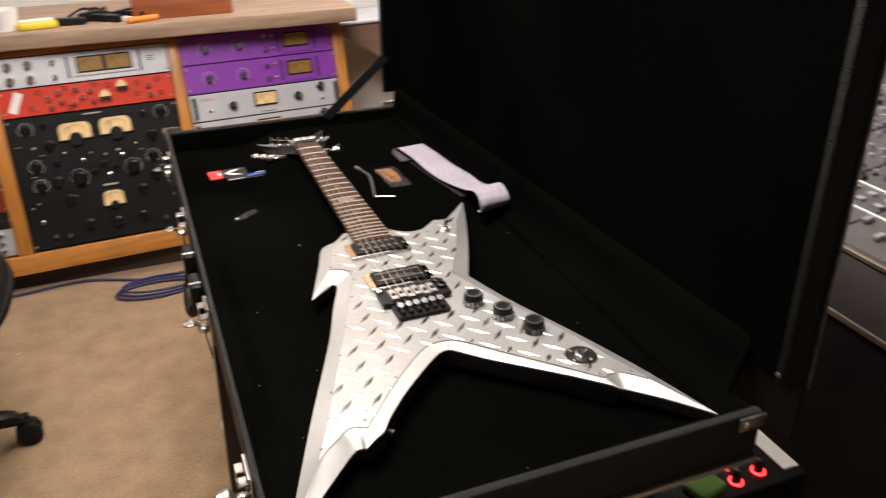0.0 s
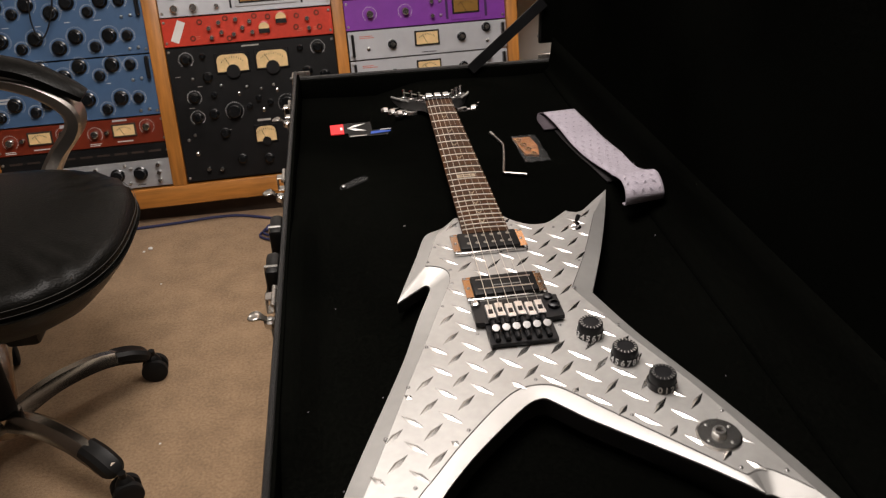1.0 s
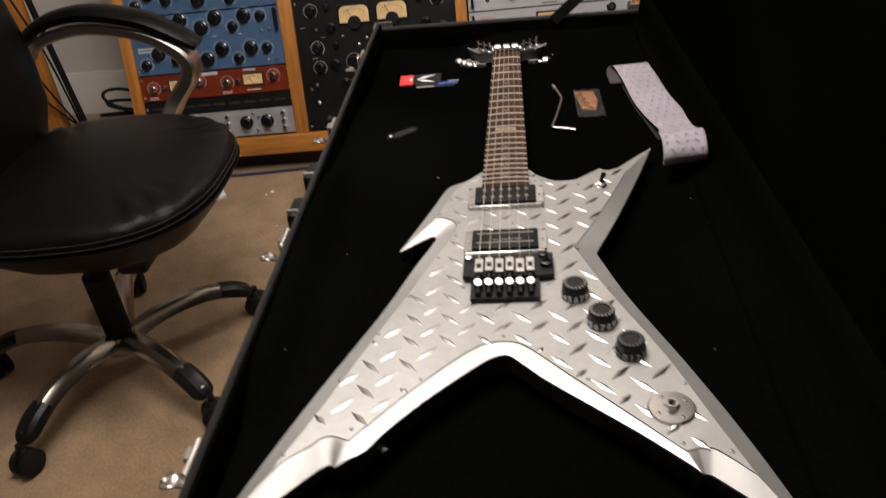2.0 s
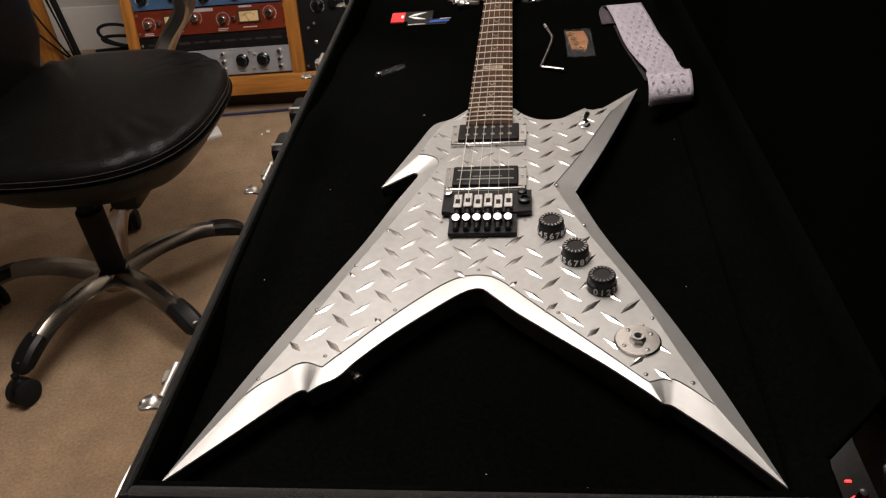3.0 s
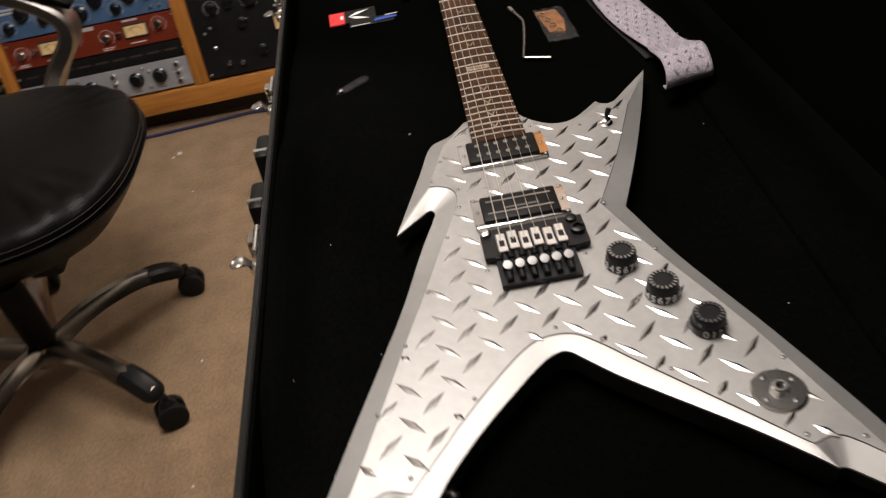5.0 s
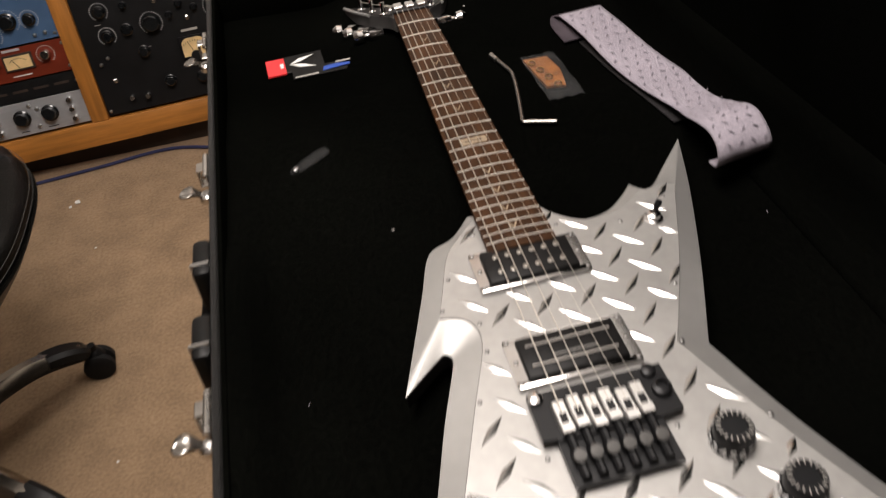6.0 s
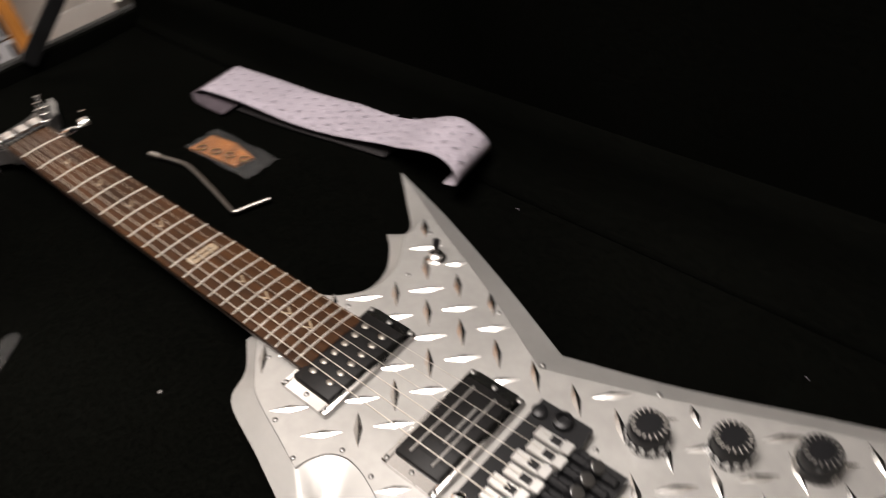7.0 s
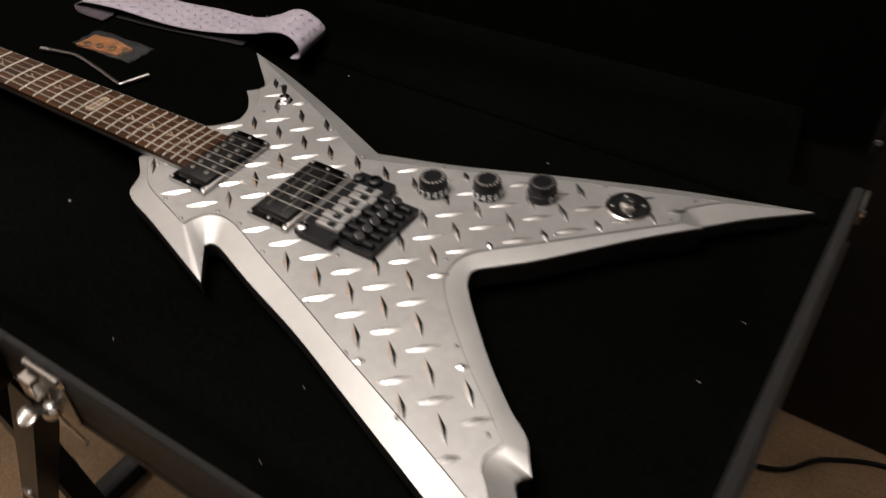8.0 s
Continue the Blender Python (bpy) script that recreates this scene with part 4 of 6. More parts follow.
def guitar_case():
    t = thing("guitar_case", "open black guitar case with vinyl outside and black plush lining", "guitar case")
    part("lower_shell", shell(CX0, CX1, CY0, CY1, BOTTOM, RIM), VINYL, t)
    # plush bed
    bm = bmesh.new()
    nx, ny = 44, 90
    grid = []
    for j in range(ny + 1):
        y = INY0 + (INY1 - INY0) * j / ny
        grid.append([bm.verts.new((INX0 + (INX1 - INX0) * i / nx, y, pad_height(INX0 + (INX1 - INX0) * i / nx, y))) for i in range(nx + 1)])
    for a, b in zip(grid, grid[1:]):
        for i in range(nx):
            bm.faces.new((a[i], a[i + 1], b[i + 1], b[i]))
    part("plush_bed", bm, PLUSH, t, angle=80)
    # plush lining of the walls
    for a in ((INX0, INX0 + 0.004, INY0, INY1), (INX0 + 0.0042, CX1 - 0.002, INY0, INY0 + 0.006), (INX0 + 0.0042, CX1 - 0.002, INY1 - 0.008, INY1)):
        part("lining", box(*a, 0.676, RIM - 0.004 - (REAR_DROP if a[2] > 0 else 0), 0.001), PLUSH, t)
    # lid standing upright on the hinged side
    lid = part("lid", shell_lid(), SHADED_VINYL, t, "upright lid with plush inside", at=LID_TURN)
    part("lid_lining", box(LX1 - 0.012, LX1 - 0.008, CY0 + 0.013, CY1 - 0.013, RIM + 0.0065, RIM + 0.505), PLUSH, lid)
    for y, k in ((CY0 + WALLT, 1), (CY1 - WALLT, -1)):
        part("lid_lining", box(LX0 + 0.004, LX1 - 0.013, min(y, y + k * 0.003), max(y, y + k * 0.003), RIM + 0.026, RIM + 0.505), PLUSH, lid)
    k = math.tan(radians(2.4)) * (CY1 - CY0)
    bm = bmesh.new()
    rows = []
    for r in range(97):
        y = CY0 + 0.0125 + (CY1 - CY0 - 0.025) * r / 96
        # cut back from the lid at the front corner
        full = smooth((y - CY0 - 0.060) / 0.012)
        xa = INX1 - 0.010
        xb = 0.262 + (LX1 - 0.0095 - k * r / 96 - 0.262) * full
        low = pad_height(xa, y) - 0.0015
        rows.append([bm.verts.new((xa + (xb - xa) * u / 8, y, low + (HINGE_TOP + 0.0065 - low) * smooth(u / 2) + full * (RIM + 0.027 - HINGE_TOP) * (u / 8) ** 4)) for u in range(9)])
    for a, b in zip(rows, rows[1:]):
        for u in range(8):
            bm.faces.new((a[u], a[u + 1], b[u + 1], b[u]))
    cloth = part("hinge_cover", bm, PLUSH, t, "plush cloth over the hinge", angle=80)
    cloth.modifiers.new("thick", "SOLIDIFY").thickness = 0.003
    part("edging", box(LX1 - 0.0015, LX1 + 0.0010, CY0 - 0.0012, CY0 + 0.002, RIM + 0.010, RIM + 0.52), CORNER, lid, "thin worn metal edging")
    # metal edging
    edge = box(CX0 - 0.002, CX1 + 0.002, CY0 - 0.0025, CY0, BOTTOM - 0.003, BOTTOM + 0.003, 0.001, seg=1)
    part("edging", edge, STEEL, t)
    for x in (CX0, CX1):
        for y in (CY0, CY1):
            sx, sy = (1 if x < 0 else -1), (1 if y < 0 else -1)
            bm = box(min(x - sx * 0.003, x + sx * 0.030), max(x - sx * 0.003, x + sx * 0.030), min(y - sy * 0.003, y), max(y - sy * 0.003, y), RIM - 0.019, RIM - 0.003, 0.0014, seg=2)
            if x < 0:
                box(x - 0.003, x, min(y, y + sy * 0.030), max(y, y + sy * 0.030), RIM - 0.019, RIM - 0.003, 0.0014, bm=bm, seg=2)
            c = part("corner_cap", bm, CORNER, t, "worn grey metal corner bracket")
            part("rivet", lathe([(0, 0), (0.004, 0), (0.003, 0.002), (0, 0.003)], pose(x + sx * 0.022, y - sy * 0.003, RIM - 0.011, 90 * sy), 10), CHROME, c)
    # draw latches along the front side
    for y in (-0.245, 0.080, 0.385, 0.665):
        latch(t, y)
    # handle with two end brackets
    for y in (0.163, 0.258):
        bm = box(CX0 - 0.018, CX0 - 0.001, y - 0.024, y + 0.024, RIM - 0.056, RIM - 0.010, 0.006)
        bk = part("handle_bracket", bm, PLASTIC, t)
        part("clip", box(CX0 - 0.019, CX0 - 0.002, y - 0.013, y - 0.009, RIM - 0.030, RIM - 0.009, 0.001, seg=1), STEEL, bk)
    grip = sweep(flow([(CX0 - 0.010, 0.166, RIM - 0.048), (CX0 - 0.018, 0.180, RIM - 0.070), (CX0 - 0.020, 0.210, RIM - 0.078), (CX0 - 0.018, 0.242, RIM - 0.070), (CX0 - 0.010, 0.255, RIM - 0.048)], 6), circle(0.008, 10))
    part("handle", grip, PLASTIC, t)
    # hinges and the folding stay
    for y in (-0.30, 0.20, 0.75):
        part("hinge", rod((CX1 + 0.004, y - 0.03, HINGE_TOP - 0.010), (CX1 + 0.004, y + 0.03, HINGE_TOP - 0.010), 0.004, 10), STEEL, t)
    stay = sweep([(0.085, 0.809, RIM - 0.016), (0.225, 0.809, RIM + 0.104)], [(-0.010, -0.0015), (0.010, -0.0015), (0.010, 0.0015), (-0.010, 0.0015)], up=(0, 1, 0))
    part("stay_strap", stay, BLACK_PAINT, t, "black webbing stay")
    for y, z in ((-0.356, RIM + 0.035), (0.826, RIM + 0.035)):
        part("hinge_stud", lathe([(0, 0), (0.003, 0), (0.0025, 0.0015), (0, 0.002)], LID_TURN @ pose(LX0 - 0.001, y, z) @ frame_along((-1, 0, 0)), 12), SCREW_GREY, t)
    for x, y in ((-0.093, 0.273),):
        part("stud", lathe([(0, 0), (0.0020, 0), (0.0016, 0.0008), (0, 0.0012)], pose(x, y, pad_height(x, y)), 10), SCREW_GREY, t)


LX0, LX1 = 0.270, 0.308
LID_TURN = Matrix.Translation((LX0, CY0, 0)) @ Matrix.Rotation(radians(2.4), 4, "Z") @ Matrix.Translation((-LX0, -CY0, 0))


def shell_lid():
    z0, z1 = RIM + 0.006, RIM + 0.52
    bm = box(LX1 - 0.008, LX1, CY0, CY1, HINGE_TOP - 0.02, z1, 0.003)
    box(LX0, LX1 - 0.008, CY0, CY0 + WALLT, z0 + 0.015, z1, 0.003, bm=bm)
    box(LX0, LX1 - 0.008, CY1 - WALLT, CY1, z0 + 0.015, z1, 0.003, bm=bm)
    box(LX0, LX1 - 0.008, CY0 + WALLT, CY1 - WALLT, z1 - WALLT, z1, 0.003, bm=bm)
    return bm


def latch(t, y):
    """A butterfly draw latch: a strike bar on the rim, an open keeper, a dished turning wing and a hanging loop."""
    x = CX0
    bm = box(x - 0.0030, x - 0.0005, y - 0.021, y + 0.021, RIM - 0.014, RIM - 0.003, 0.0012, seg=1)
    rod((x - 0.0038, y - 0.019, RIM - 0.0045), (x - 0.0038, y + 0.019, RIM - 0.0045), 0.0022, 10, bm)
    l = part("latch", bm, LATCH, t, "polished butterfly draw latch")
    bm = box(x - 0.0140, x - 0.0005, y + 0.003, y + 0.017, RIM - 0.0120, RIM - 0.0100, 0.0006, seg=1)
    box(x - 0.0140, x - 0.0005, y + 0.003, y + 0.017, RIM - 0.0300, RIM - 0.0280, 0.0006, bm=bm, seg=1)
    box(x - 0.0140, x - 0.0122, y + 0.003, y + 0.017, RIM - 0.0279, RIM - 0.0121, 0.0006, bm=bm, seg=1)
    part("keeper", bm, LATCH, l, "open square keeper")
    part("plate", box(x - 0.0022, x - 0.0004, y - 0.016, y + 0.016, RIM - 0.060, RIM - 0.0145, 0.0006, seg=1), CORNER, l, "worn base plate")
    part("drum", lathe([(0, 0), (0.0065, 0), (0.0075, 0.002), (0.0075, 0.008), (0.005, 0.010), (0, 0.010)], pose(x - 0.0105, y - 0.004, RIM - 0.042), 16), CHROME, l)
    part("screw", lathe([(0, 0), (0.0040, 0), (0.0036, 0.0012), (0, 0.0022)], pose(x - 0.0105, y - 0.004, RIM - 0.0319), 12), STEEL, l)
    # two dished lobes, the long one standing out from the case
    bm = bmesh.new()
    for sg, long, wide in ((-1, 0.0205, 0.0088), (1, 0.0070, 0.0070)):
        rows = []
        for i in range(9):
            u = i / 8
            half = wide * (0.42 + 0.58 * smooth(u / 0.55)) * math.sqrt(max(0.02, 1 - max(0, (u - 0.62) / 0.38) ** 2))
            rise = 0.006 * smooth(u / 0.5) - 0.003 * max(0, u - 0.5)
            rows.append([bm.verts.new((x - 0.0105 + sg * (0.004 + long * u), y - 0.004 + 0.10 * sg * long * u + half * v, RIM - 0.033 + rise + 0.0016 * v * v)) for v in (-1, -0.5, 0, 0.5, 1)])
        for a, b in zip(rows, rows[1:]):
            for q in range(4):
                bm.faces.new((a[q], a[q + 1], b[q + 1], b[q]))
    bmesh.ops.recalc_face_normals(bm, faces=bm.faces)
    wing = part("wing", bm, LATCH, l, angle=60)
    wing.modifiers.new("thick", "SOLIDIFY").thickness = 0.0016
    for off in (-0.0035, 0.0035):
        part("loop_arm", rod((x - 0.0105, y + off - 0.005, RIM - 0.038), (x - 0.006, y + off * 0.6 - 0.016, RIM - 0.074), 0.0014, 8), CHROME, l)
    part("loop_end", rod((x - 0.006, y - 0.0195, RIM - 0.074), (x - 0.006, y - 0.0125, RIM - 0.074), 0.0020, 8), STEEL, l)


guitar_case()


def x_stand():
    t = thing("keyboard_stand", "black folding metal stand carrying the open guitar case", "stand")
    for x in (-0.221, 0.20):
        for s in (1, -1):
            c = 0.33
            bm = sweep([(x + 0.014 * s, c - s * 0.17, 0.03), (x + 0.014 * s, c + s * 0.17, 0.650)], [(-0.014, -0.014), (0.014, -0.014), (0.014, 0.014), (-0.014, 0.014)])
            part("leg", bm, BLACK_METAL, t)
        part("bolt", rod((x - 0.03, 0.33, 0.338), (x + 0.03, 0.33, 0.338), 0.012, 12), STEEL, t)
    for y in (0.16, 0.50):
        part("crossbar", box(-0.20, 0.185, y - 0.018, y + 0.018, 0.645, 0.672, 0.003), BLACK_METAL, t)
        part("foot", box(-0.20, 0.185, y - 0.018, y + 0.018, 0.0, 0.03, 0.003), BLACK_METAL, t)


x_stand()

# ---- the guitar ----
GZ = 0.725
# outer edge and plate edge, clockwise from the neck; each row: edge x, y, drop, plate x, y
CUTAWAY = [(0.030, 0.236, 6, 0.028, 0.226), (0.045, 0.212, 6, 0.044, 0.206), (0.063, 0.201, 6, 0.063, 0.194), (0.085, 0.205, 6, 0.088, 0.196),
           (0.104, 0.220, 6, 0.109, 0.209), (0.118, 0.237, 9, 0.119, 0.217), (0.1245, 0.2215, 6, 0.126, 0.2140), (0.1345, 0.2245, 6, 0.137, 0.2180),
           (0.158, 0.252, 8, 0.147, 0.214), (0.189, 0.289, 11, 0.150, 0.213), (0.164, 0.214, 8, 0.146, 0.205)]
RIGHT_WING = [(0.131, 0.126, 8, 0.110, 0.120), (0.097, 0.045, 8, 0.074, 0.047), (0.121, -0.033, 8, 0.104, -0.036), (0.160, -0.132, 8, 0.142, -0.128),
              (0.193, -0.225, 8, 0.171, -0.215), (0.2255, -0.3305, 10, 0.187, -0.263), (0.192, -0.290, 10, 0.177, -0.252), (0.166, -0.2635, 10, 0.168, -0.243), (0.1575, -0.2555, 10, 0.160, -0.237),
              (0.1515, -0.2545, 9, 0.150, -0.237), (0.1485, -0.2575, 4, 0.141, -0.240), (0.141, -0.2500, 3, 0.134, -0.233), (0.106, -0.2160, 3, 0.112, -0.2095)]
CROTCH = [(0.038, -0.156, 3, 0.050, -0.144), (0.016, -0.133, 3, 0.027, -0.119), (0.004, -0.121, 3, 0.010, -0.106), (-0.006, -0.121, 3, -0.011, -0.105),
          (-0.018, -0.128, 3, -0.028, -0.113), (-0.040, -0.148, 3, -0.051, -0.134), (-0.073, -0.181, 3, -0.084, -0.170)]
LEFT_WING = [(-0.100, -0.213, 3, -0.108, -0.200), (-0.113, -0.2320, 3, -0.119, -0.213), (-0.126, -0.2410, 3, -0.1270, -0.2235), (-0.136, -0.2480, 5, -0.1310, -0.2225),
             (-0.1385, -0.2425, 9, -0.1415, -0.2185), (-0.144, -0.2410, 10, -0.151, -0.221), (-0.155, -0.2505, 10, -0.160, -0.230), (-0.190, -0.2880, 11, -0.175, -0.242),
             (-0.234, -0.332, 14, -0.186, -0.255), (-0.179, -0.187, 8, -0.160, -0.190), (-0.141, -0.090, 8, -0.123, -0.090),
             (-0.120, -0.035, 8, -0.103, -0.038), (-0.099, 0.030, 8, -0.078, 0.030), (-0.083, 0.074, 8, -0.059, 0.080)]
HOOK = [(-0.0795, 0.088, 9, -0.056, 0.099), (-0.084, 0.094, 9, -0.061, 0.112), (-0.091, 0.089, 9, -0.072, 0.119), (-0.119, 0.064, 9, -0.081, 0.121),
        (-0.0885, 0.154, 8, -0.073, 0.147), (-0.072, 0.203, 8, -0.060, 0.187), (-0.049, 0.215, 6, -0.046, 0.206), (-0.030, 0.238, 6, -0.028, 0.226)]
CONTOUR = CUTAWAY + RIGHT_WING + CROTCH + LEFT_WING + HOOK
CORNERS = [0, 5, 6, 9, 12, 16, 20, 21, 33, 34, 39, 48, len(CONTOUR) - 1]
OUTER = flow([(a, b, -d / 1000) for a, b, d, e, f in CONTOUR], 5, CORNERS, True)
INNER = flow([(e, f, -0.0011) for a, b, d, e, f in CONTOUR], 5, CORNERS, True)


def inside(p, loop):
    hit = False
    for a, b in zip(loop, loop[1:] + loop[:1]):
        if (a[1] > p[1]) != (b[1] > p[1]) and p[0] < (b[0] - a[0]) * (p[1] - a[1]) / (b[1] - a[1]) + a[0]:
            hit = not hit
    return hit


def edge_gap(p, loop):
    best = 9
    for a, b in zip(loop, loop[1:] + loop[:1]):
        ab = Vector((b[0] - a[0], b[1] - a[1]))
        ap = Vector((p[0] - a[0], p[1] - a[1]))
        k = max(0, min(1, ap.dot(ab) / max(ab.length_squared, 1e-12)))
        best = min(best, (ap - ab * k).length)
    return best


def ring_strip(levels, close_top=False, close_low=False):
    """Faces between stacked rings of one contour."""
    bm = bmesh.new()
    rings = [[bm.verts.new(p) for p in ring] for ring in levels]
    n = len(rings[0])
    for a, b in zip(rings, rings[1:]):
        for i in range(n):
            j = (i + 1) % n
            bm.faces.new((a[i], a[j], b[j], b[i]))
    caps = ([bm.faces.new(rings[0])] if close_top else []) + ([bm.faces.new(rings[-1])] if close_low else [])
    bmesh.ops.triangulate(bm, faces=caps)
    bmesh.ops.remove_doubles(bm, verts=bm.verts[:], dist=0.00003)
    return bm


def body_mesh():
    """The carved silver top: bevels running down from the plate to a crisp edge."""
    levels = [INNER, [i.lerp(o, 0.5) + Vector((0, 0, 0.0004 if o.z > -0.0045 else 0.0)) for i, o in zip(INNER, OUTER)], OUTER, [Vector((o.x, o.y, o.z - 0.0022)) for o in OUTER]]
    return ring_strip(levels)


def side_mesh():
    """The dark sides and back under the silver edge."""
    levels = [[Vector((o.x, o.y, o.z - 0.0022)) for o in OUTER], [Vector((*i.lerp(o, 0.97).xy, -0.024)) for i, o in zip(INNER, OUTER)],
              [Vector((*i.lerp(o, 0.6).xy, -0.0322)) for i, o in zip(INNER, OUTER)]]
    return ring_strip(levels, close_low=True)


def plate_loop(gap):
    out = []
    for i, o in zip(INNER, OUTER):
        d = (i - o).xy
        out.append(Vector(i.xy) + (d.normalized() * gap if d.length > 1e-6 else d))
    return out


def seam_mesh():
    return ring_strip([[Vector((p.x, p.y, -0.0007)) for p in plate_loop(0.0006)], [Vector((p.x, p.y, -0.0007)) for p in plate_loop(0.0)]])


def sheet_mesh():
    loop = plate_loop(0.0005)
    bm = prism(loop, -0.0016, 0.0)
    bmesh.ops.triangulate(bm, faces=[f for f in bm.faces if len(f.verts) > 4])
    return bm


def lug_mesh():
    """The raised diamond lugs of the tread plate."""
    loop = [Vector((p.x, p.y)) for p in INNER]
    bm = bmesh.new()
    pts = [(p[0], p[1]) for p in loop]
    holes = [(0, 0.155, 0.046, 0.024), (0, 0.058, 0.046, 0.024), (0.003, -0.010, 0.05, 0.04)]
    for i in range(-9, 10):
        for j in range(-10, 9):
            for half, ang in ((0, 45), (0.5, -45)):
                x, y = -0.002 + 0.0343 * (i + half), -0.0200 + 0.0326 * (j + half)
                if not inside((x, y), pts) or edge_gap((x, y), pts) < 0.0035:
                    continue
                if any(abs(x - hx) < w and abs(y - hy) < h for hx, hy, w, h in holes):
                    continue
                d = Vector((math.cos(radians(ang)), math.sin(radians(ang)), 0))
                s = Vector((-d.y, d.x, 0))
                c = Vector((x, y, 0))
                L, W = 0.0148, 0.0034
                for sg in (1, -1):
                    for k in (1.0, 0.8, 0.6, 0.4):
                        if not inside((x + d.x * L * k * sg, y + d.y * L * k * sg), pts):
                            L = min(L, L * k * 0.8 + 0.001)
                # a low hip: two flat facets meeting in a sharp crest
                us = (1, 0.5, 0, -0.5, -1)
                left = [bm.verts.new(c + d * (L * u) + s * (W * (1 - abs(u) ** 1.15)) + Vector((0, 0, -0.0001))) for u in us[1:-1]]
                right = [bm.verts.new(c + d * (L * u) - s * (W * (1 - abs(u) ** 1.15)) + Vector((0, 0, -0.0001))) for u in us[1:-1]]
                top = [bm.verts.new(c + d * (L * u) + Vector((0, 0, 0.00135 * (1 - abs(u) ** 1.25) - 0.0001))) for u in us]
                for edge, sg in ((left, 1), (right, -1)):
                    for q in [(top[0], top[1], edge[0]), (top[1], top[2], edge[1], edge[0]), (top[2], top[3], edge[2], edge[1]), (top[3], top[4], edge[2])]:
                        bm.faces.new(q if sg > 0 else q[::-1])
    bmesh.ops.recalc_face_normals(bm, faces=bm.faces)
    for f in bm.faces:
        if f.normal.z < 0:
            f.normal_flip()
    return bm


def fret_y(k):
    return 0.004 + 0.6287 * 2 ** (-k / 12)


def board_half(y):
    return 0.0283 - (y - 0.17) * (0.0283 - 0.0218) / (0.6287 - 0.17)


def pickup(t, y, kind):
    p = part("pickup", box(-0.036, 0.036, y - 0.0185, y + 0.0185, 0.002, 0.0085, 0.002), PICKUP_BLACK, t, "black humbucker pickup in a chrome ring")
    ring = box(-0.0445, 0.0445, y - 0.0225, y - 0.0175, 0.0, 0.005, 0.0018, seg=2)
    box(-0.0445, 0.0445, y + 0.0175, y + 0.0225, 0.0, 0.005, 0.001, bm=ring, seg=1)
    box(-0.0445, -0.0355, y - 0.0175, y + 0.0175, 0.0, 0.0048, bm=ring)
    box(0.0355, 0.0445, y - 0.0175, y + 0.0175, 0.0, 0.0048, bm=ring)
    part("ring", ring, RING_CHROME, p)
    for sx in (-1, 1):
        part("screw", GSCREW, None, p, at=pose(sx * 0.040, y, 0.0048))
        for sy in (-1, 1):
            part("screw", GSCREW, None, p, at=pose(sx * 0.0415, y + sy * 0.0195, 0.0048))
    if kind == "poles":
        for k in range(6):
            for sy in (-1, 1):
                part("pole_piece", POLE, None, p, at=pose(-0.025 + 0.01 * k, y + sy * 0.0085, 0.0083))
    else:
        for sy in (-1, 1):
            part("blade", box(-0.031, 0.031, y + sy * 0.009 - 0.0009, y + sy * 0.009 + 0.0009, 0.0083, 0.0092, 0.0003, seg=1), STEEL, p)
        part("print", box(-0.014, 0.018, y - 0.0040, y - 0.0024, 0.0085, 0.0087), DULL_PRINT, p)


def text_mesh(text, size, depth):
    """Raised figures in the built-in font, centred."""
    data = bpy.data.curves.new("text", "FONT")
    data.body, data.size, data.extrude, data.resolution_u = text, size, depth, 2
    data.offset = size * 0.018
    data.align_x, data.align_y = "CENTER", "CENTER"
    ob = bpy.data.objects.new("text", data)
    me = bpy.data.meshes.new_from_object(ob)
    bpy.data.objects.remove(ob)
    bpy.data.curves.remove(data)
    return me


def speed_knob(t, x, y, turn, bright):
    at = pose(x, y, 0, 0, 0, turn)
    bm = lathe([(0, 0), (0.0134, 0), (0.0136, 0.0015), (0.0132, 0.0065), (0.0122, 0.0075), (0.0120, 0.0145), (0.0114, 0.0156), (0.0110, 0.0160), (0.0080, 0.0160), (0.0074, 0.0152), (0, 0.0152)], at, 48, None, 0.03, 48)
    k = part("control_knob", bm, KNOB, t, "black barrel control knob with white figures")
    tick = bmesh.new()
    for i in range(18):
        b0 = box(-0.00040, 0.00040, 0.0084, 0.0113, 0.0157, 0.0161)
        bmesh.ops.transform(b0, matrix=at @ Matrix.Rotation(radians(i * 360 / 18 + 8), 4, "Z"), verts=b0.verts)
        me = bpy.data.meshes.new("tmp")
        b0.to_mesh(me)
        b0.free()
        tick.from_mesh(me)
        bpy.data.meshes.remove(me)
    part("ticks", tick, DIM_MARK if bright else DULL_PRINT, k)
    for i in range(11):
        fig = text_mesh(str(i), 0.0092, 0.00015)
        fig.materials.append(MARK if bright else DIM_MARK)
        part("figure", fig, None, k, at=at @ Matrix.Rotation(radians(i * 25 - 125), 4, "Z") @ pose(0, -0.0137, 0.0040, 86))


GSCREW = mesh_of("screw", lathe([(0, 0), (0.0019, 0), (0.0018, 0.0005), (0.0010, 0.0010), (0, 0.0011)], None, 10), SCREW_GREY)
POLE = mesh_of("pole_piece", lathe([(0, 0), (0.0027, 0), (0.0026, 0.0009), (0.0016, 0.0012), (0, 0.0013)], None, 10), POLE_STEEL)


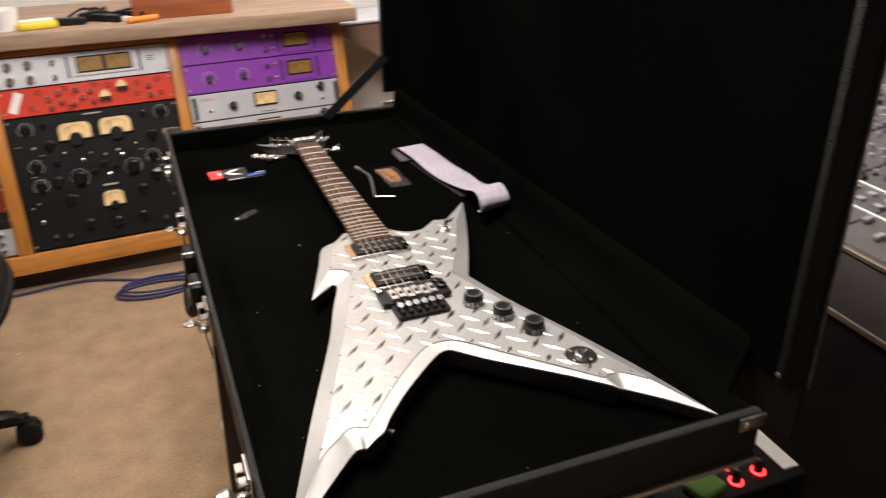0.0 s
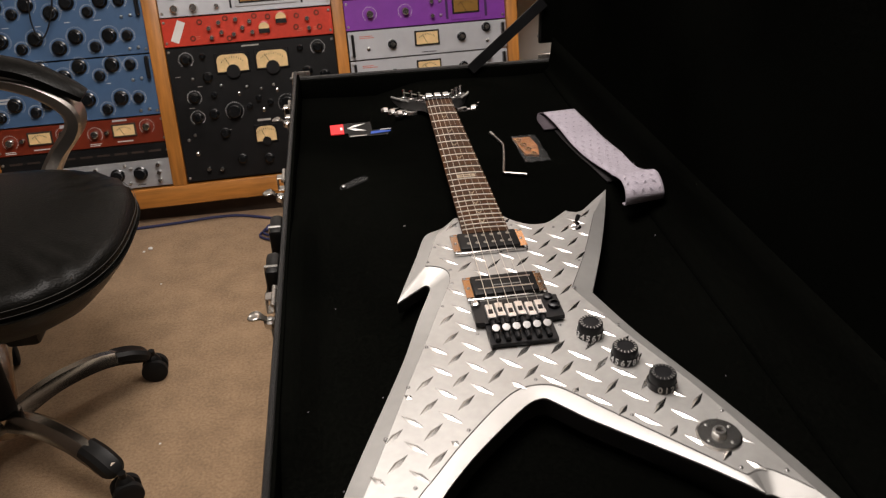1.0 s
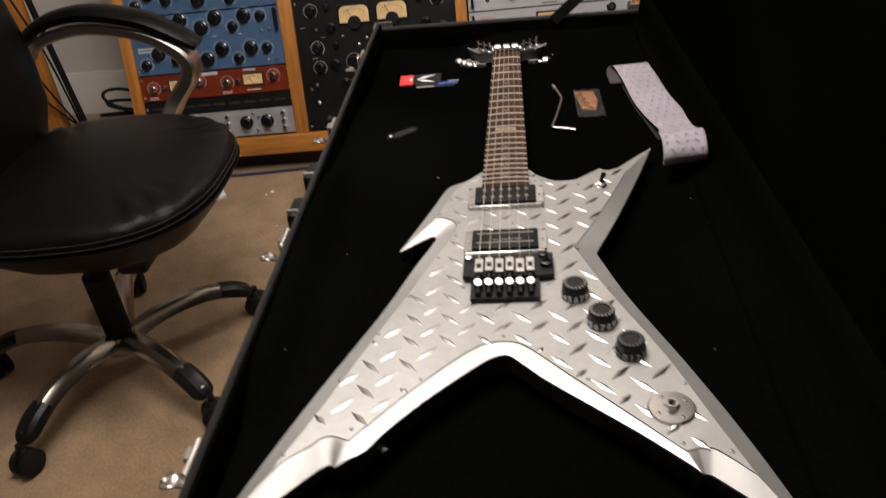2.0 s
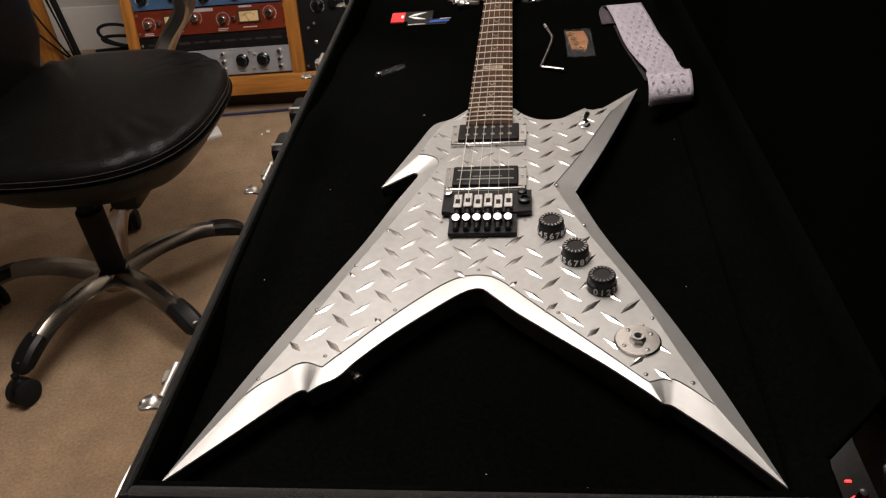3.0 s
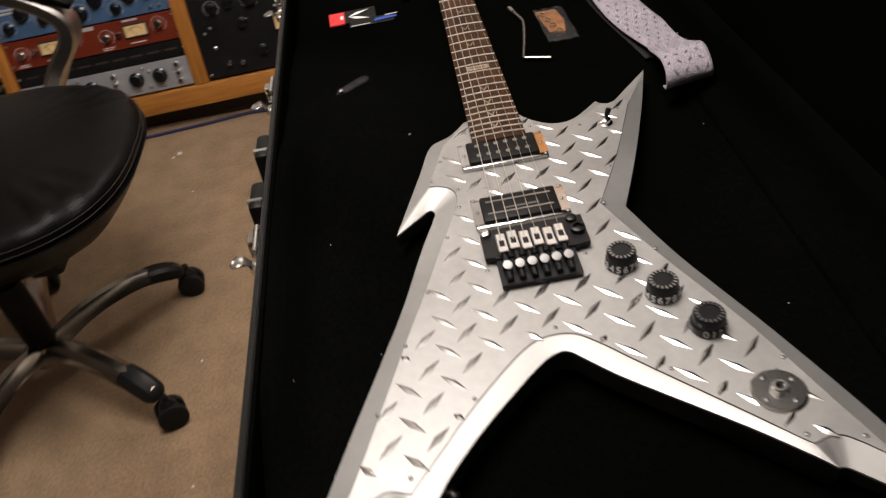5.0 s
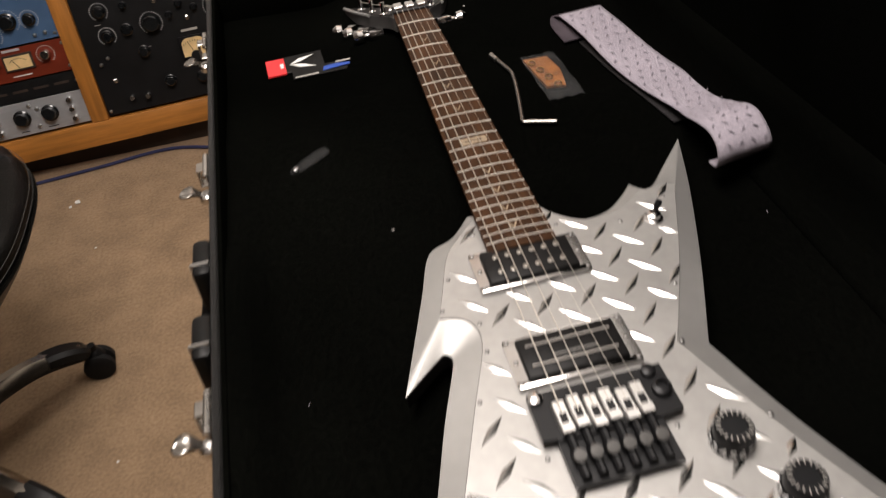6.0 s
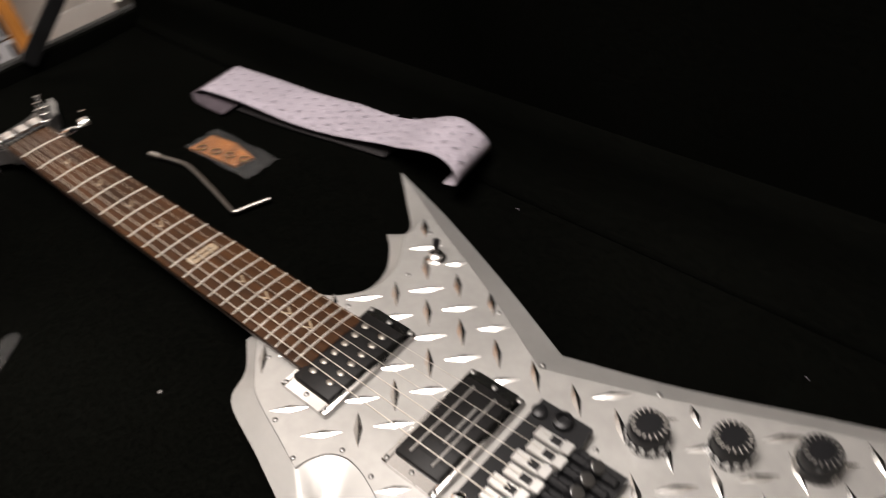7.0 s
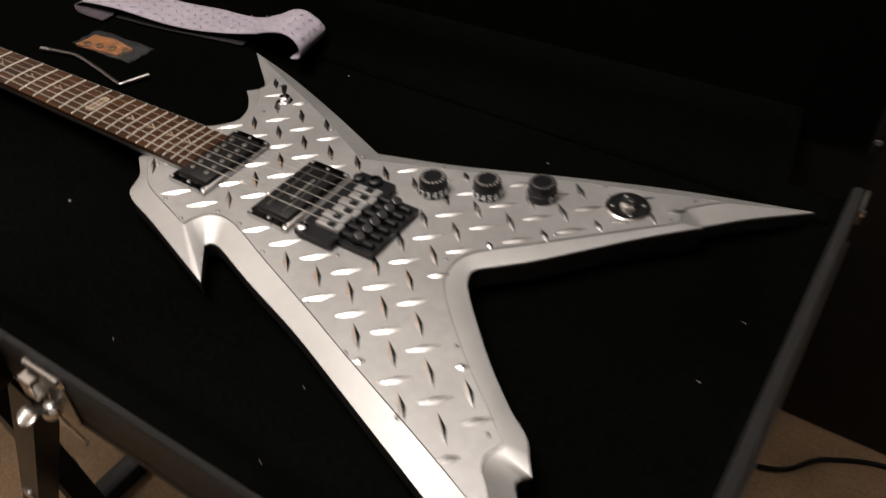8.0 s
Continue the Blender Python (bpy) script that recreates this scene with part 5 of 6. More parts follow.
def bridge(t):
    z0 = 0.0
    b = part("tremolo_bridge", prism([(-0.043, 0.027), (0.050, 0.027), (0.050, -0.011), (0.035, -0.013), (-0.034, -0.013), (-0.034, -0.011), (-0.043, -0.010)], z0 + 0.003, z0 + 0.008), BLACK_METAL, t, "black locking tremolo bridge with chrome saddles")
    tail = prism([(-0.034, -0.0132), (0.035, -0.0132), (0.035, -0.046), (-0.034, -0.046)], z0 + 0.002, z0 + 0.006)
    part("fine_tuner_plate", tail, BLACK_METAL, b)
    for k in range(6):
        x = -0.0262 + 0.0105 * k
        off = (0, 0.002, -0.001, 0.001, -0.002, 0)[k]
        sd = box(x - 0.0043, x + 0.0043, -0.010 + off, 0.014 + off, z0 + 0.008, z0 + 0.013, 0.0008, seg=1)
        box(x - 0.0043, x + 0.0043, -0.012 + off, -0.005 + off, z0 + 0.013, z0 + 0.0145, 0.0005, bm=sd, seg=1)
        s = part("saddle", sd, NICKEL, b)
        part("lock_block", box(x - 0.0022, x + 0.0022, -0.004 + off, 0.003 + off, z0 + 0.013, z0 + 0.0142), BLACK_METAL, s)
        part("lock_screw", rod((x, -0.002 + off, z0 + 0.0095), (x, -0.043, z0 + 0.0085), 0.0030, 10), BLACK_METAL, b)
        ft = part("fine_tuner", rod((x, -0.024, z0 + 0.0075), (x, -0.0305, z0 + 0.0125), 0.0044, 16), BLACK_METAL, b)
        part("thumb_face", lathe([(0, 0), (0.0044, 0), (0.0044, 0.0008), (0.0040, 0.0011), (0, 0.0012)], pose(x, -0.0300, z0 + 0.0140, 25), 16), TUNER_FACE, ft)
        part("spring_screw", lathe([(0, 0), (0.0032, 0), (0.0030, 0.0008), (0, 0.0010)], pose(x, -0.037, z0 + 0.006), 12), BLACK_METAL, b)
    for x in (-0.038, 0.040):
        part("pivot_post", lathe([(0, 0), (0.005, 0), (0.005, 0.007), (0.003, 0.008), (0, 0.008)], pose(x, 0.022, z0 + 0.004), 16), CHROME if x < 0 else BLACK_METAL, b)
    part("arm_socket", lathe([(0, 0), (0.0065, 0), (0.0065, 0.004), (0.004, 0.005), (0.004, 0.002), (0, 0.002)], pose(0.0425, 0.006, z0 + 0.008), 18), BLACK_METAL, b)


def headstock(t):
    """A forked head, tilted back behind the locking nut."""
    tilt = Matrix.Translation((0, 0.632, 0.0)) @ Matrix.Rotation(radians(-14), 4, "X")
    right = flow([(0.022, -0.012), (0.026, 0.012), (0.047, 0.045), (0.062, 0.085), (0.072, 0.128), (0.052, 0.104), (0.030, 0.085), (0.0, 0.075)], 4, [4])
    loop = [(p[0], p[1]) for p in [Vector((*q.xy, 0)) for q in [Vector((a[0], a[1], 0)) for a in right]]]
    loop = loop + [(-x, y) for x, y in reversed(loop[:-1])]
    bm = prism(loop, -0.012, 0.003)
    bmesh.ops.triangulate(bm, faces=[f for f in bm.faces if len(f.verts) > 4])
    bmesh.ops.transform(bm, matrix=tilt, verts=bm.verts)
    h = part("headstock", bm, HEAD_GREY, t, "forked dark grey headstock")
    for sx in (-1, 1):
        for k in range(3):
            x, y = sx * (0.030 + 0.011 * k), 0.030 + 0.030 * k
            at = tilt @ pose(x, y, 0.003)
            tn = part("tuner", lathe([(0, 0), (0.006, 0), (0.006, 0.002), (0.0032, 0.003), (0.003, 0.012), (0.0036, 0.016), (0, 0.0165)], at, 14), CHROME, h)
            at2 = tilt @ pose(x + sx * 0.014, y, -0.018)
            part("gear_box", box(-0.010, 0.010, -0.008, 0.008, -0.006, 0.006, 0.003), CHROME, tn, at=at2)
            bm2 = lathe([(0, 0), (0.003, 0), (0.003, 0.006), (0.008, 0.009), (0.009, 0.016), (0.006, 0.021), (0, 0.022)], at2 @ pose(sx * 0.008, 0, 0) @ frame_along((sx, 0, 0)), 12)
            part("button", bm2, CHROME, tn)
    face = [(x * 0.86, -0.001 + y * 0.90) for x, y in loop]
    bm = prism(face, 0.003, 0.0042)
    bmesh.ops.triangulate(bm, faces=[f for f in bm.faces if len(f.verts) > 4])
    part("face_plate", bm, BODY_BLACK, h, "dark gloss head face", at=tilt)
    for sx in (-1, 1):
        part("edge_strip", sweep([tilt @ Vector((sx * a, b, 0.0028)) for a, b in ((0.0475, 0.045), (0.0625, 0.085), (0.0722, 0.127))], circle(0.0022, 8)), BODY_SILVER, h, "pale bevelled edge")
    part("truss_cover", box(-0.010, 0.010, 0.02, 0.05, 0.0042, 0.006, 0.001, seg=1), BLACK_METAL, h, at=tilt)
    bar = part("string_bar", rod((-0.024, 0, 0), (0.024, 0, 0), 0.004, 12), CHROME, h, at=tilt @ pose(0, 0.020, 0.008))
    nut = part("locking_nut", box(-0.022, 0.022, 0.6287, 0.644, 0.006, 0.0125, 0.001, seg=1), BLACK_METAL, t, "black locking nut with three clamps")
    for x in (-0.0145, 0, 0.0145):
        part("clamp", box(x - 0.0055, x + 0.0055, 0.630, 0.643, 0.0125, 0.0165, 0.001, seg=1), CHROME, nut)
    return tilt


def electric_guitar():
    t = thing("electric_guitar", "star-shaped silver electric guitar with a diamond tread plate top", "electric guitar", pose(0, 0, GZ))
    bd = part("body", body_mesh(), BODY_SILVER, t, "satin silver body with carved bevels", angle=42)
    part("body_side", side_mesh(), BODY_SIDE, bd, "dark gloss sides and back", angle=24)
    plate = part("tread_plate", sheet_mesh(), TREAD, t, "riveted metal plate with raised diamond lugs", angle=20)
    lugs = part("tread_relief", lug_mesh(), LUG, plate, "polished raised diamond lugs", angle=18)
    lugs["kind"] = "stuff"
    part("seam", seam_mesh(), SEAM_GREY, plate, "fine dark gap round the plate")
    spots = [(-0.077, 0.128), (-0.0535, 0.107), (-0.0555, 0.079), (-0.072, 0.037), (-0.097, -0.031), (-0.121, -0.088), (-0.147, -0.152), (-0.179, -0.238),
             (-0.127, -0.211), (-0.074, -0.153), (-0.001, -0.097), (0.072, -0.158), (0.139, -0.232), (0.174, -0.241), (0.152, -0.166), (0.102, -0.027),
             (0.077, 0.047), (0.097, 0.101), (0.133, 0.201), (-0.043, -0.018), (0.043, -0.018), (-0.065, 0.160), (0.036, 0.196), (-0.033, 0.206), (0.087, 0.182)]
    for x, y in spots:
        part("screw", GSCREW, None, plate, at=pose(x, y, 0.0))
    pickup(t, 0.1555, "poles")
    pickup(t, 0.0585, "blades")
    bridge(t)
    for x, y, turn in ((0.069, -0.038, -25), (0.0905, -0.081, -50), (0.112, -0.124, 98)):
        speed_knob(t, x, y, turn, turn < 90)
    jk = part("jack_plate", lathe([(0, 0), (0.0195, 0), (0.0195, 0.001), (0.018, 0.0022), (0, 0.0022)], pose(0.1365, -0.1945, 0), 36), JACK, t, "round chrome jack plate")
    part("nut", lathe([(0.0034, 0.0022), (0.0068, 0.0022), (0.0068, 0.0042), (0.0056, 0.0050), (0.0034, 0.0050), (0.0034, 0.0022)], pose(0.1365, -0.1945, 0), 6), STEEL, jk)
    part("socket_hole", lathe([(0, 0.0024), (0.0034, 0.0024), (0.0034, 0.0030), (0, 0.0030)], pose(0.1365, -0.1945, 0), 12), BODY_BLACK, jk)
    part("socket", lathe([(0.0034, 0.003), (0.0050, 0.003), (0.0050, 0.0072), (0.0034, 0.0072), (0.0034, 0.003)], pose(0.1365, -0.1945, 0), 18), STEEL, jk)
    for a in (30, 120, 210, 300):
        part("screw", GSCREW, None, jk, at=pose(0.1365 + 0.0135 * math.cos(radians(a)), -0.1945 + 0.0135 * math.sin(radians(a)), 0.002))
    sw = part("toggle_switch", lathe([(0, 0), (0.0078, 0), (0.0078, 0.0012), (0.0055, 0.002), (0.0055, 0.006), (0.004, 0.007), (0, 0.007)], pose(0.1130, 0.1755, 0), 24), CHROME, t, "toggle switch with a black tip")
    part("lever", rod((0.1130, 0.1755, 0.006), (0.1152, 0.1767, 0.0105), 0.0018, 8), CHROME, sw)
    part("tip", lathe([(0, 0), (0.0022, 0), (0.0026, 0.002), (0.0030, 0.006), (0.0025, 0.0082), (0, 0.0088)], Matrix.Translation((0.1146, 0.1764, 0.0092)) @ frame_along((0.42, 0.16, 1)), 14), KNOB, sw)
    for x, y, dx, dy in ((-0.1035, -0.2145, 0.6, -0.8),):
        d = Vector((dx, dy, 0)).normalized()
        part("strap_button", lathe([(0, 0), (0.005, 0), (0.003, 0.002), (0.003, 0.005), (0.0048, 0.0065), (0.004, 0.0078), (0, 0.0078)], Matrix.Translation((x, y, -0.019)) @ frame_along(d), 18), STEEL, t)
    # neck and board
    bm = bmesh.new()
    rings = []
    for y, deep in ((0.17, 0.020), (0.22, 0.022), (0.27, 0.020), (0.45, 0.019), (0.60, 0.018), (0.645, 0.016)):
        w = board_half(min(y, 0.63))
        rings.append([bm.verts.new((w * math.cos(a) * (1 if k not in (0, 10) else 1), y, 0.0045 - deep * math.sin(a))) for k, a in enumerate([math.pi * k / 10 for k in range(11)])])
    for a, b in zip(rings, rings[1:]):
        for i in range(10):
            bm.faces.new((a[i], a[i + 1], b[i + 1], b[i]))
        bm.faces.new((a[10], a[0], b[0], b[10]))
    bm.faces.new(rings[0])
    bm.faces.new(rings[-1])
    part("neck", bm, BODY_SILVER, t, "slim neck with a dark back")
    bm = bmesh.new()
    ya, yb = 0.1705, 0.6287
    for y in (ya, yb):
        w = board_half(y)
        for k in range(9):
            u = -1 + k / 4
            bm.verts.new((w * u, y, 0.0095 - 0.0012 * u * u))
        for k in range(9):
            u = 1 - k / 4
            bm.verts.new((w * u, y, 0.0042))
    bm.verts.ensure_lookup_table()
    vs = bm.verts[:]
    for k in range(18):
        m = (k + 1) % 18
        bm.faces.new((vs[k], vs[m], vs[18 + m], vs[18 + k]))
    bm.faces.new(vs[:18])
    bm.faces.new(vs[18:])
    board = part("fingerboard", bm, ROSEWOOD, t, "dark rosewood fingerboard")
    for k in range(1, 23):
        y = fret_y(k)
        w = board_half(y) - 0.0003
        path = [(w * u, y, 0.0100 - 0.0012 * u * u) for u in (-1, -0.5, 0, 0.5, 1)]
        part("fret", sweep(path, [(-0.00055, -0.0006), (-0.0005, 0.0003), (-0.0002, 0.0008), (0.0002, 0.0008), (0.0005, 0.0003), (0.00055, -0.0006)]), FRET, board)
    for k in (3, 5, 7, 9, 15, 17, 19, 21):
        y = (fret_y(k) + fret_y(k - 1)) / 2
        bm = bmesh.new()
        for sx in (-1, 1):
            q = [(0, y - 0.0045, 0.00962), (sx * 0.0045, y + 0.0045, 0.00962), (sx * 0.0028, y + 0.0045, 0.00962), (0, y - 0.0015, 0.00962)]
            bm.faces.new([bm.verts.new(p) for p in q])
        part("inlay", bm, LOGO, board, "small V-shaped pearl inlay")
    y = (fret_y(12) + fret_y(11)) / 2
    bm = prism([(-0.013, y - 0.0035), (-0.011, y - 0.0050), (0.011, y - 0.0050), (0.013, y - 0.0035), (0.013, y + 0.0035), (0.011, y + 0.0050), (-0.011, y + 0.0050), (-0.013, y + 0.0035)], 0.0094, 0.00975)
    blade = part("inlay", bm, LOGO, board, "razor-blade shaped pearl inlay")
    part("slot", prism([(-0.008, y - 0.0008), (0.008, y - 0.0008), (0.008, y + 0.0008), (-0.008, y + 0.0008)], 0.0097, 0.0099), ROSEWOOD, blade)
    tilt = headstock(t)
    for k in range(6):
        g = (0.00046, 0.00040, 0.00034, 0.00022, 0.00018, 0.00015)[k]
        x0, x1 = -0.0262 + 0.0105 * k, -0.0175 + 0.007 * k
        post = (2 - k) if k < 3 else (k - 3)
        sx = -1 if k < 3 else 1
        end = tilt @ Vector((sx * (0.030 + 0.011 * post), 0.030 + 0.030 * post, 0.014))
        pts = [(x0, 0.002, 0.0145), (x0, 0.014, 0.0150), (x1, 0.632, 0.0118), (x1 * 1.0, 0.652, 0.0070), end]
        part("string", sweep(pts, circle(g, 6)), STRING, t)


electric_guitar()


# ---- loose things lying in the case ----
def across(p):
    """The way across the strap: square to it far off, skewed where it rolls over."""
    k = min(1, max(0, (0.35 - p.y) / 0.11))
    return Vector((-1.0, -0.10 - 0.04 * k * k * (3 - 2 * k), 0)).normalized()


def strap():
    """A folded webbing strap: a long band that curls over at both ends."""
    t = thing("guitar_strap", "lavender-grey webbing guitar strap printed with tread-plate marks, folded in the case", "strap")
    spine = [(0.1985, 0.580, 0.7165), (0.205, 0.52, 0.7175), (0.2125, 0.45, 0.7145), (0.2225, 0.395, 0.7140), (0.2325, 0.340, 0.7180), (0.2280, 0.306, 0.7290), (0.2235, 0.275, 0.7430), (0.2225, 0.254, 0.7470), (0.2222, 0.236, 0.7420), (0.2222, 0.228, 0.7320), (0.2235, 0.233, 0.7200), (0.2250, 0.248, 0.7130)]
    path = flow(spine, 8)
    bm = bmesh.new()
    W = 0.0275
    rows = []
    for i, p in enumerate(path):
        s = across(p)
        row = []
        for u in (1, 0.5, 0.1, -0.2, -0.45, -0.7, -0.85, -1):
            q = p + s * W * u + Vector((0, 0, 0.0012 * math.sin(i * 0.22) * u))
            row.append(bm.verts.new(q))
        rows.append(row)
    for a, b in zip(rows, rows[1:]):
        for i in range(7):
            bm.faces.new((a[i], a[i + 1], b[i + 1], b[i]))
    ob = part("band", bm, STRAP, t, angle=80)
    ob.modifiers.new("thick", "SOLIDIFY").thickness = 0.002
    # underside fold at the far end
    fold = flow([(0.1985, 0.580, 0.716), (0.1935, 0.590, 0.7115), (0.1885, 0.577, 0.7055), (0.1900, 0.532, 0.7045)], 6)
    bm = bmesh.new()
    rows = [[bm.verts.new(p + Vector((-1.0, -0.10, 0)).normalized() * (W + 0.0015) * u) for u in (1, 0, -1)] for p in fold]
    for a, b in zip(rows, rows[1:]):
        for i in range(2):
            bm.faces.new((a[i], a[i + 1], b[i + 1], b[i]))
    ob = part("fold", bm, STRAP_BACK, t, "dark backing seen inside the fold", angle=80)
    ob.modifiers.new("thick", "SOLIDIFY").thickness = 0.002
    # lower layer of the fold, coloured black as the shade under the band
    under = flow([(0.1985, 0.528, 0.7045), (0.206, 0.45, 0.7050), (0.2165, 0.385, 0.7055), (0.224, 0.330, 0.7065)], 6)
    bm = bmesh.new()
    rows = [[bm.verts.new(p + Vector((-1.0, -0.10, 0)).normalized() * (W * u - 0.004)) for u in (0.88, 0, -0.9)] for p in under]
    for a, b in zip(rows, rows[1:]):
        for i in range(2):
            bm.faces.new((a[i], a[i + 1], b[i + 1], b[i]))
    ob = part("under_layer", bm, STRAP_SHADE, t, "strap backing under the band, blackened for the shade there", angle=80)
    ob.modifiers.new("thick", "SOLIDIFY").thickness = 0.002
    # printed marks
    random.seed(7)
    bm, last = bmesh.new(), None
    for i in range(2, len(path) - 14):
        p, d = path[i], (path[i + 1] - path[i - 1]).normalized()
        if last is not None and (p - last).length < 0.011:
            continue
        last = p
        s = across(p)
        nrm = s.cross(d).normalized()
        nrm = nrm if nrm.z > 0 else -nrm
        for k, u in enumerate((-0.75, -0.3, 0.15, 0.6) if (i // 2) % 2 else (-0.55, -0.1, 0.35, 0.8)):
            c = p + s * W * u + nrm * 0.0016 + Vector((0, 0, 0.0012 * math.sin(i * 0.22) * u))
            a = (d * 0.7 + s * 0.7 * (1 if (i // 2 + k) % 2 else -1)).normalized()
            b = a.cross(nrm).normalized()
            q = [c + a * 0.0040, c + b * 0.0010, c - a * 0.0040, c - b * 0.0010]
            bm.faces.new([bm.verts.new(v) for v in q])
    part("print", bm, STRAP_PRINT, t)


strap()


def tremolo_arm():
    spots = [(0.0725, 0.533), (0.0795, 0.503), (0.0830, 0.480), (0.0750, 0.432), (0.0662, 0.390), (0.0656, 0.383), (0.0735, 0.380), (0.0970, 0.371)]
    pts = flow([(x, y, 0.7065) for x, y in spots], 5)
    t = thing("tremolo_arm", "bent chrome tremolo arm lying on the plush", "tremolo arm")
    part("rod", sweep(pts, circle(0.0023, 10)), ARM_STEEL, t)
    part("tip", rod((0.0725, 0.533, 0.7065), (0.0757, 0.519, 0.7065), 0.0030, 10), STEEL, t)


tremolo_arm()


def pick_bag():
    z = 0.7015
    t = thing("parts_bag", "clear plastic bag holding orange and brass spare parts", "plastic bag", pose(0.123, 0.464, z, 0, 0, 1))
    bm = bmesh.new()
    n = 8
    g = [[bm.verts.new((-0.020 + 0.040 * i / n, -0.050 + 0.10 * j / n, 0.004 + 0.007 * math.sin(math.pi * i / n) * math.sin(math.pi * j / n) + 0.0012 * math.sin(i * 2.1 + j * 1.7))) for i in range(n + 1)] for j in range(n + 1)]
    for a, b in zip(g, g[1:]):
        for i in range(n):
            bm.faces.new((a[i], a[i + 1], b[i + 1], b[i]))
    part("film", bm, CLEAR, t, angle=80)
    bm = prism([(-0.018, 0.046), (0.010, 0.044), (0.014, 0.01), (0.008, -0.025), (-0.012, -0.02)], 0.0, 0.003)
    part("card", bm, ORANGE_DULL, t, "orange card insert")
    for k in range(4):
        bm = sweep([(-0.012 + 0.004 * k + 0.004 * math.cos(a), 0.032 - 0.018 * k + 0.005 * math.sin(a), 0.005) for a in [i * 0.6 for i in range(10)]], circle(0.0010, 6))
        part("spring", bm, BRASS, t)


ORANGE_DULL = material("orange_card", (0.24, 0.082, 0.013), 0.45, vary=0.3, scale=60, blotch=0.2, blotch_scale=40)
pick_bag()


def paper_packets():
    t = thing("string_packet", "red and black card packet with a white V mark", "packet", pose(-0.1585, 0.645, pad_height(-0.16, 0.645) + 0.001, 0, 0, 2))
    part("card", box(-0.029, -0.006, -0.021, 0.021, 0, 0.002), RED_CARD, t)
    part("print", box(-0.012, -0.008, -0.006, 0.006, 0.002, 0.0024), WHITE_CARD, t)
    part("sleeve", box(-0.006, 0.042, -0.020, 0.024, 0, 0.0012), DARK_FILM, t)
    for sg in (1, -1):
        bm = prism([(0.0, 0.0), (0.012, sg * 0.0115), (0.032, sg * 0.0160), (0.014, sg * 0.0035)], 0.0016, 0.0022)
        part("mark", bm, WHITE_CARD, t, "white V-shaped mark")
    t2 = thing("leaflet", "blue and black printed leaflet lying beside the packet", "leaflet", pose(-0.112, 0.616, pad_height(-0.112, 0.616) + 0.001, 0, 0, 2))
    part("sheet", box(-0.045, 0.042, -0.010, 0.014, 0, 0.0012), DARK_FILM, t2)
    part("picture", prism([(-0.008, -0.004), (-0.006, 0.006), (0.010, 0.008), (0.030, 0.004), (0.028, 0.000)], 0.0015, 0.0020), BLUE_CARD, t2)
    part("print", box(-0.043, -0.014, -0.0085, -0.0055, 0.0015, 0.0020), DIM_MARK, t2)
    part("print", box(0.010, 0.042, 0.0095, 0.0125, 0.0020, 0.0024), DIM_MARK, t2)


paper_packets()


def plastic_tab():
    t = thing("plastic_tab", "small translucent grey plastic tab with a rounded end on the plush", "plastic tab", pose(-0.156, 0.398, pad_height(-0.156, 0.398) + 0.001, 0, 0, -52))
    outline = flow([(0, 0.026, 0), (0.0062, 0.023, 0), (0.0072, 0.010, 0), (0.0062, -0.012, 0), (0.0042, -0.021, 0), (0, -0.025, 0), (-0.0042, -0.021, 0), (-0.0062, -0.012, 0), (-0.0072, 0.010, 0), (-0.0062, 0.023, 0)], 3, (), True)
    part("blade", prism([(p.x, p.y) for p in outline], 0, 0.0022), SMOKY, t)
    # added metal dome that stands in for the highlight at the tab's end
    part("glint_dome", lathe([(0, 0.0022), (0.0040, 0.0022), (0.0036, 0.0036), (0.0020, 0.0048), (0, 0.0052)], pose(0, -0.0185, 0), 14), TUNER_FACE, t, "small shiny dome added for the glint on the tab")


plastic_tab()
random.seed(11)
for k in range(16):
    x, y = random.uniform(-0.23, 0.23), random.uniform(-0.34, 0.2)
    if inside((x, y), [(p.x, p.y) for p in OUTER]):
        continue
    bm = bmesh.new()
    bmesh.ops.create_icosphere(bm, subdivisions=1, radius=0.0007)
    solid("lint", bm, STRAP, "tiny pale speck of lint on the black plush", "lint", pose(x, y, pad_height(x, y) + 0.0006), "lint on the plush")


# ---- the mixing console behind the lid ----
FADER = mesh_of("fader_cap", box(-0.009, 0.009, -0.005, 0.005, 0, 0.008, 0.002), CONSOLE_KNOB)


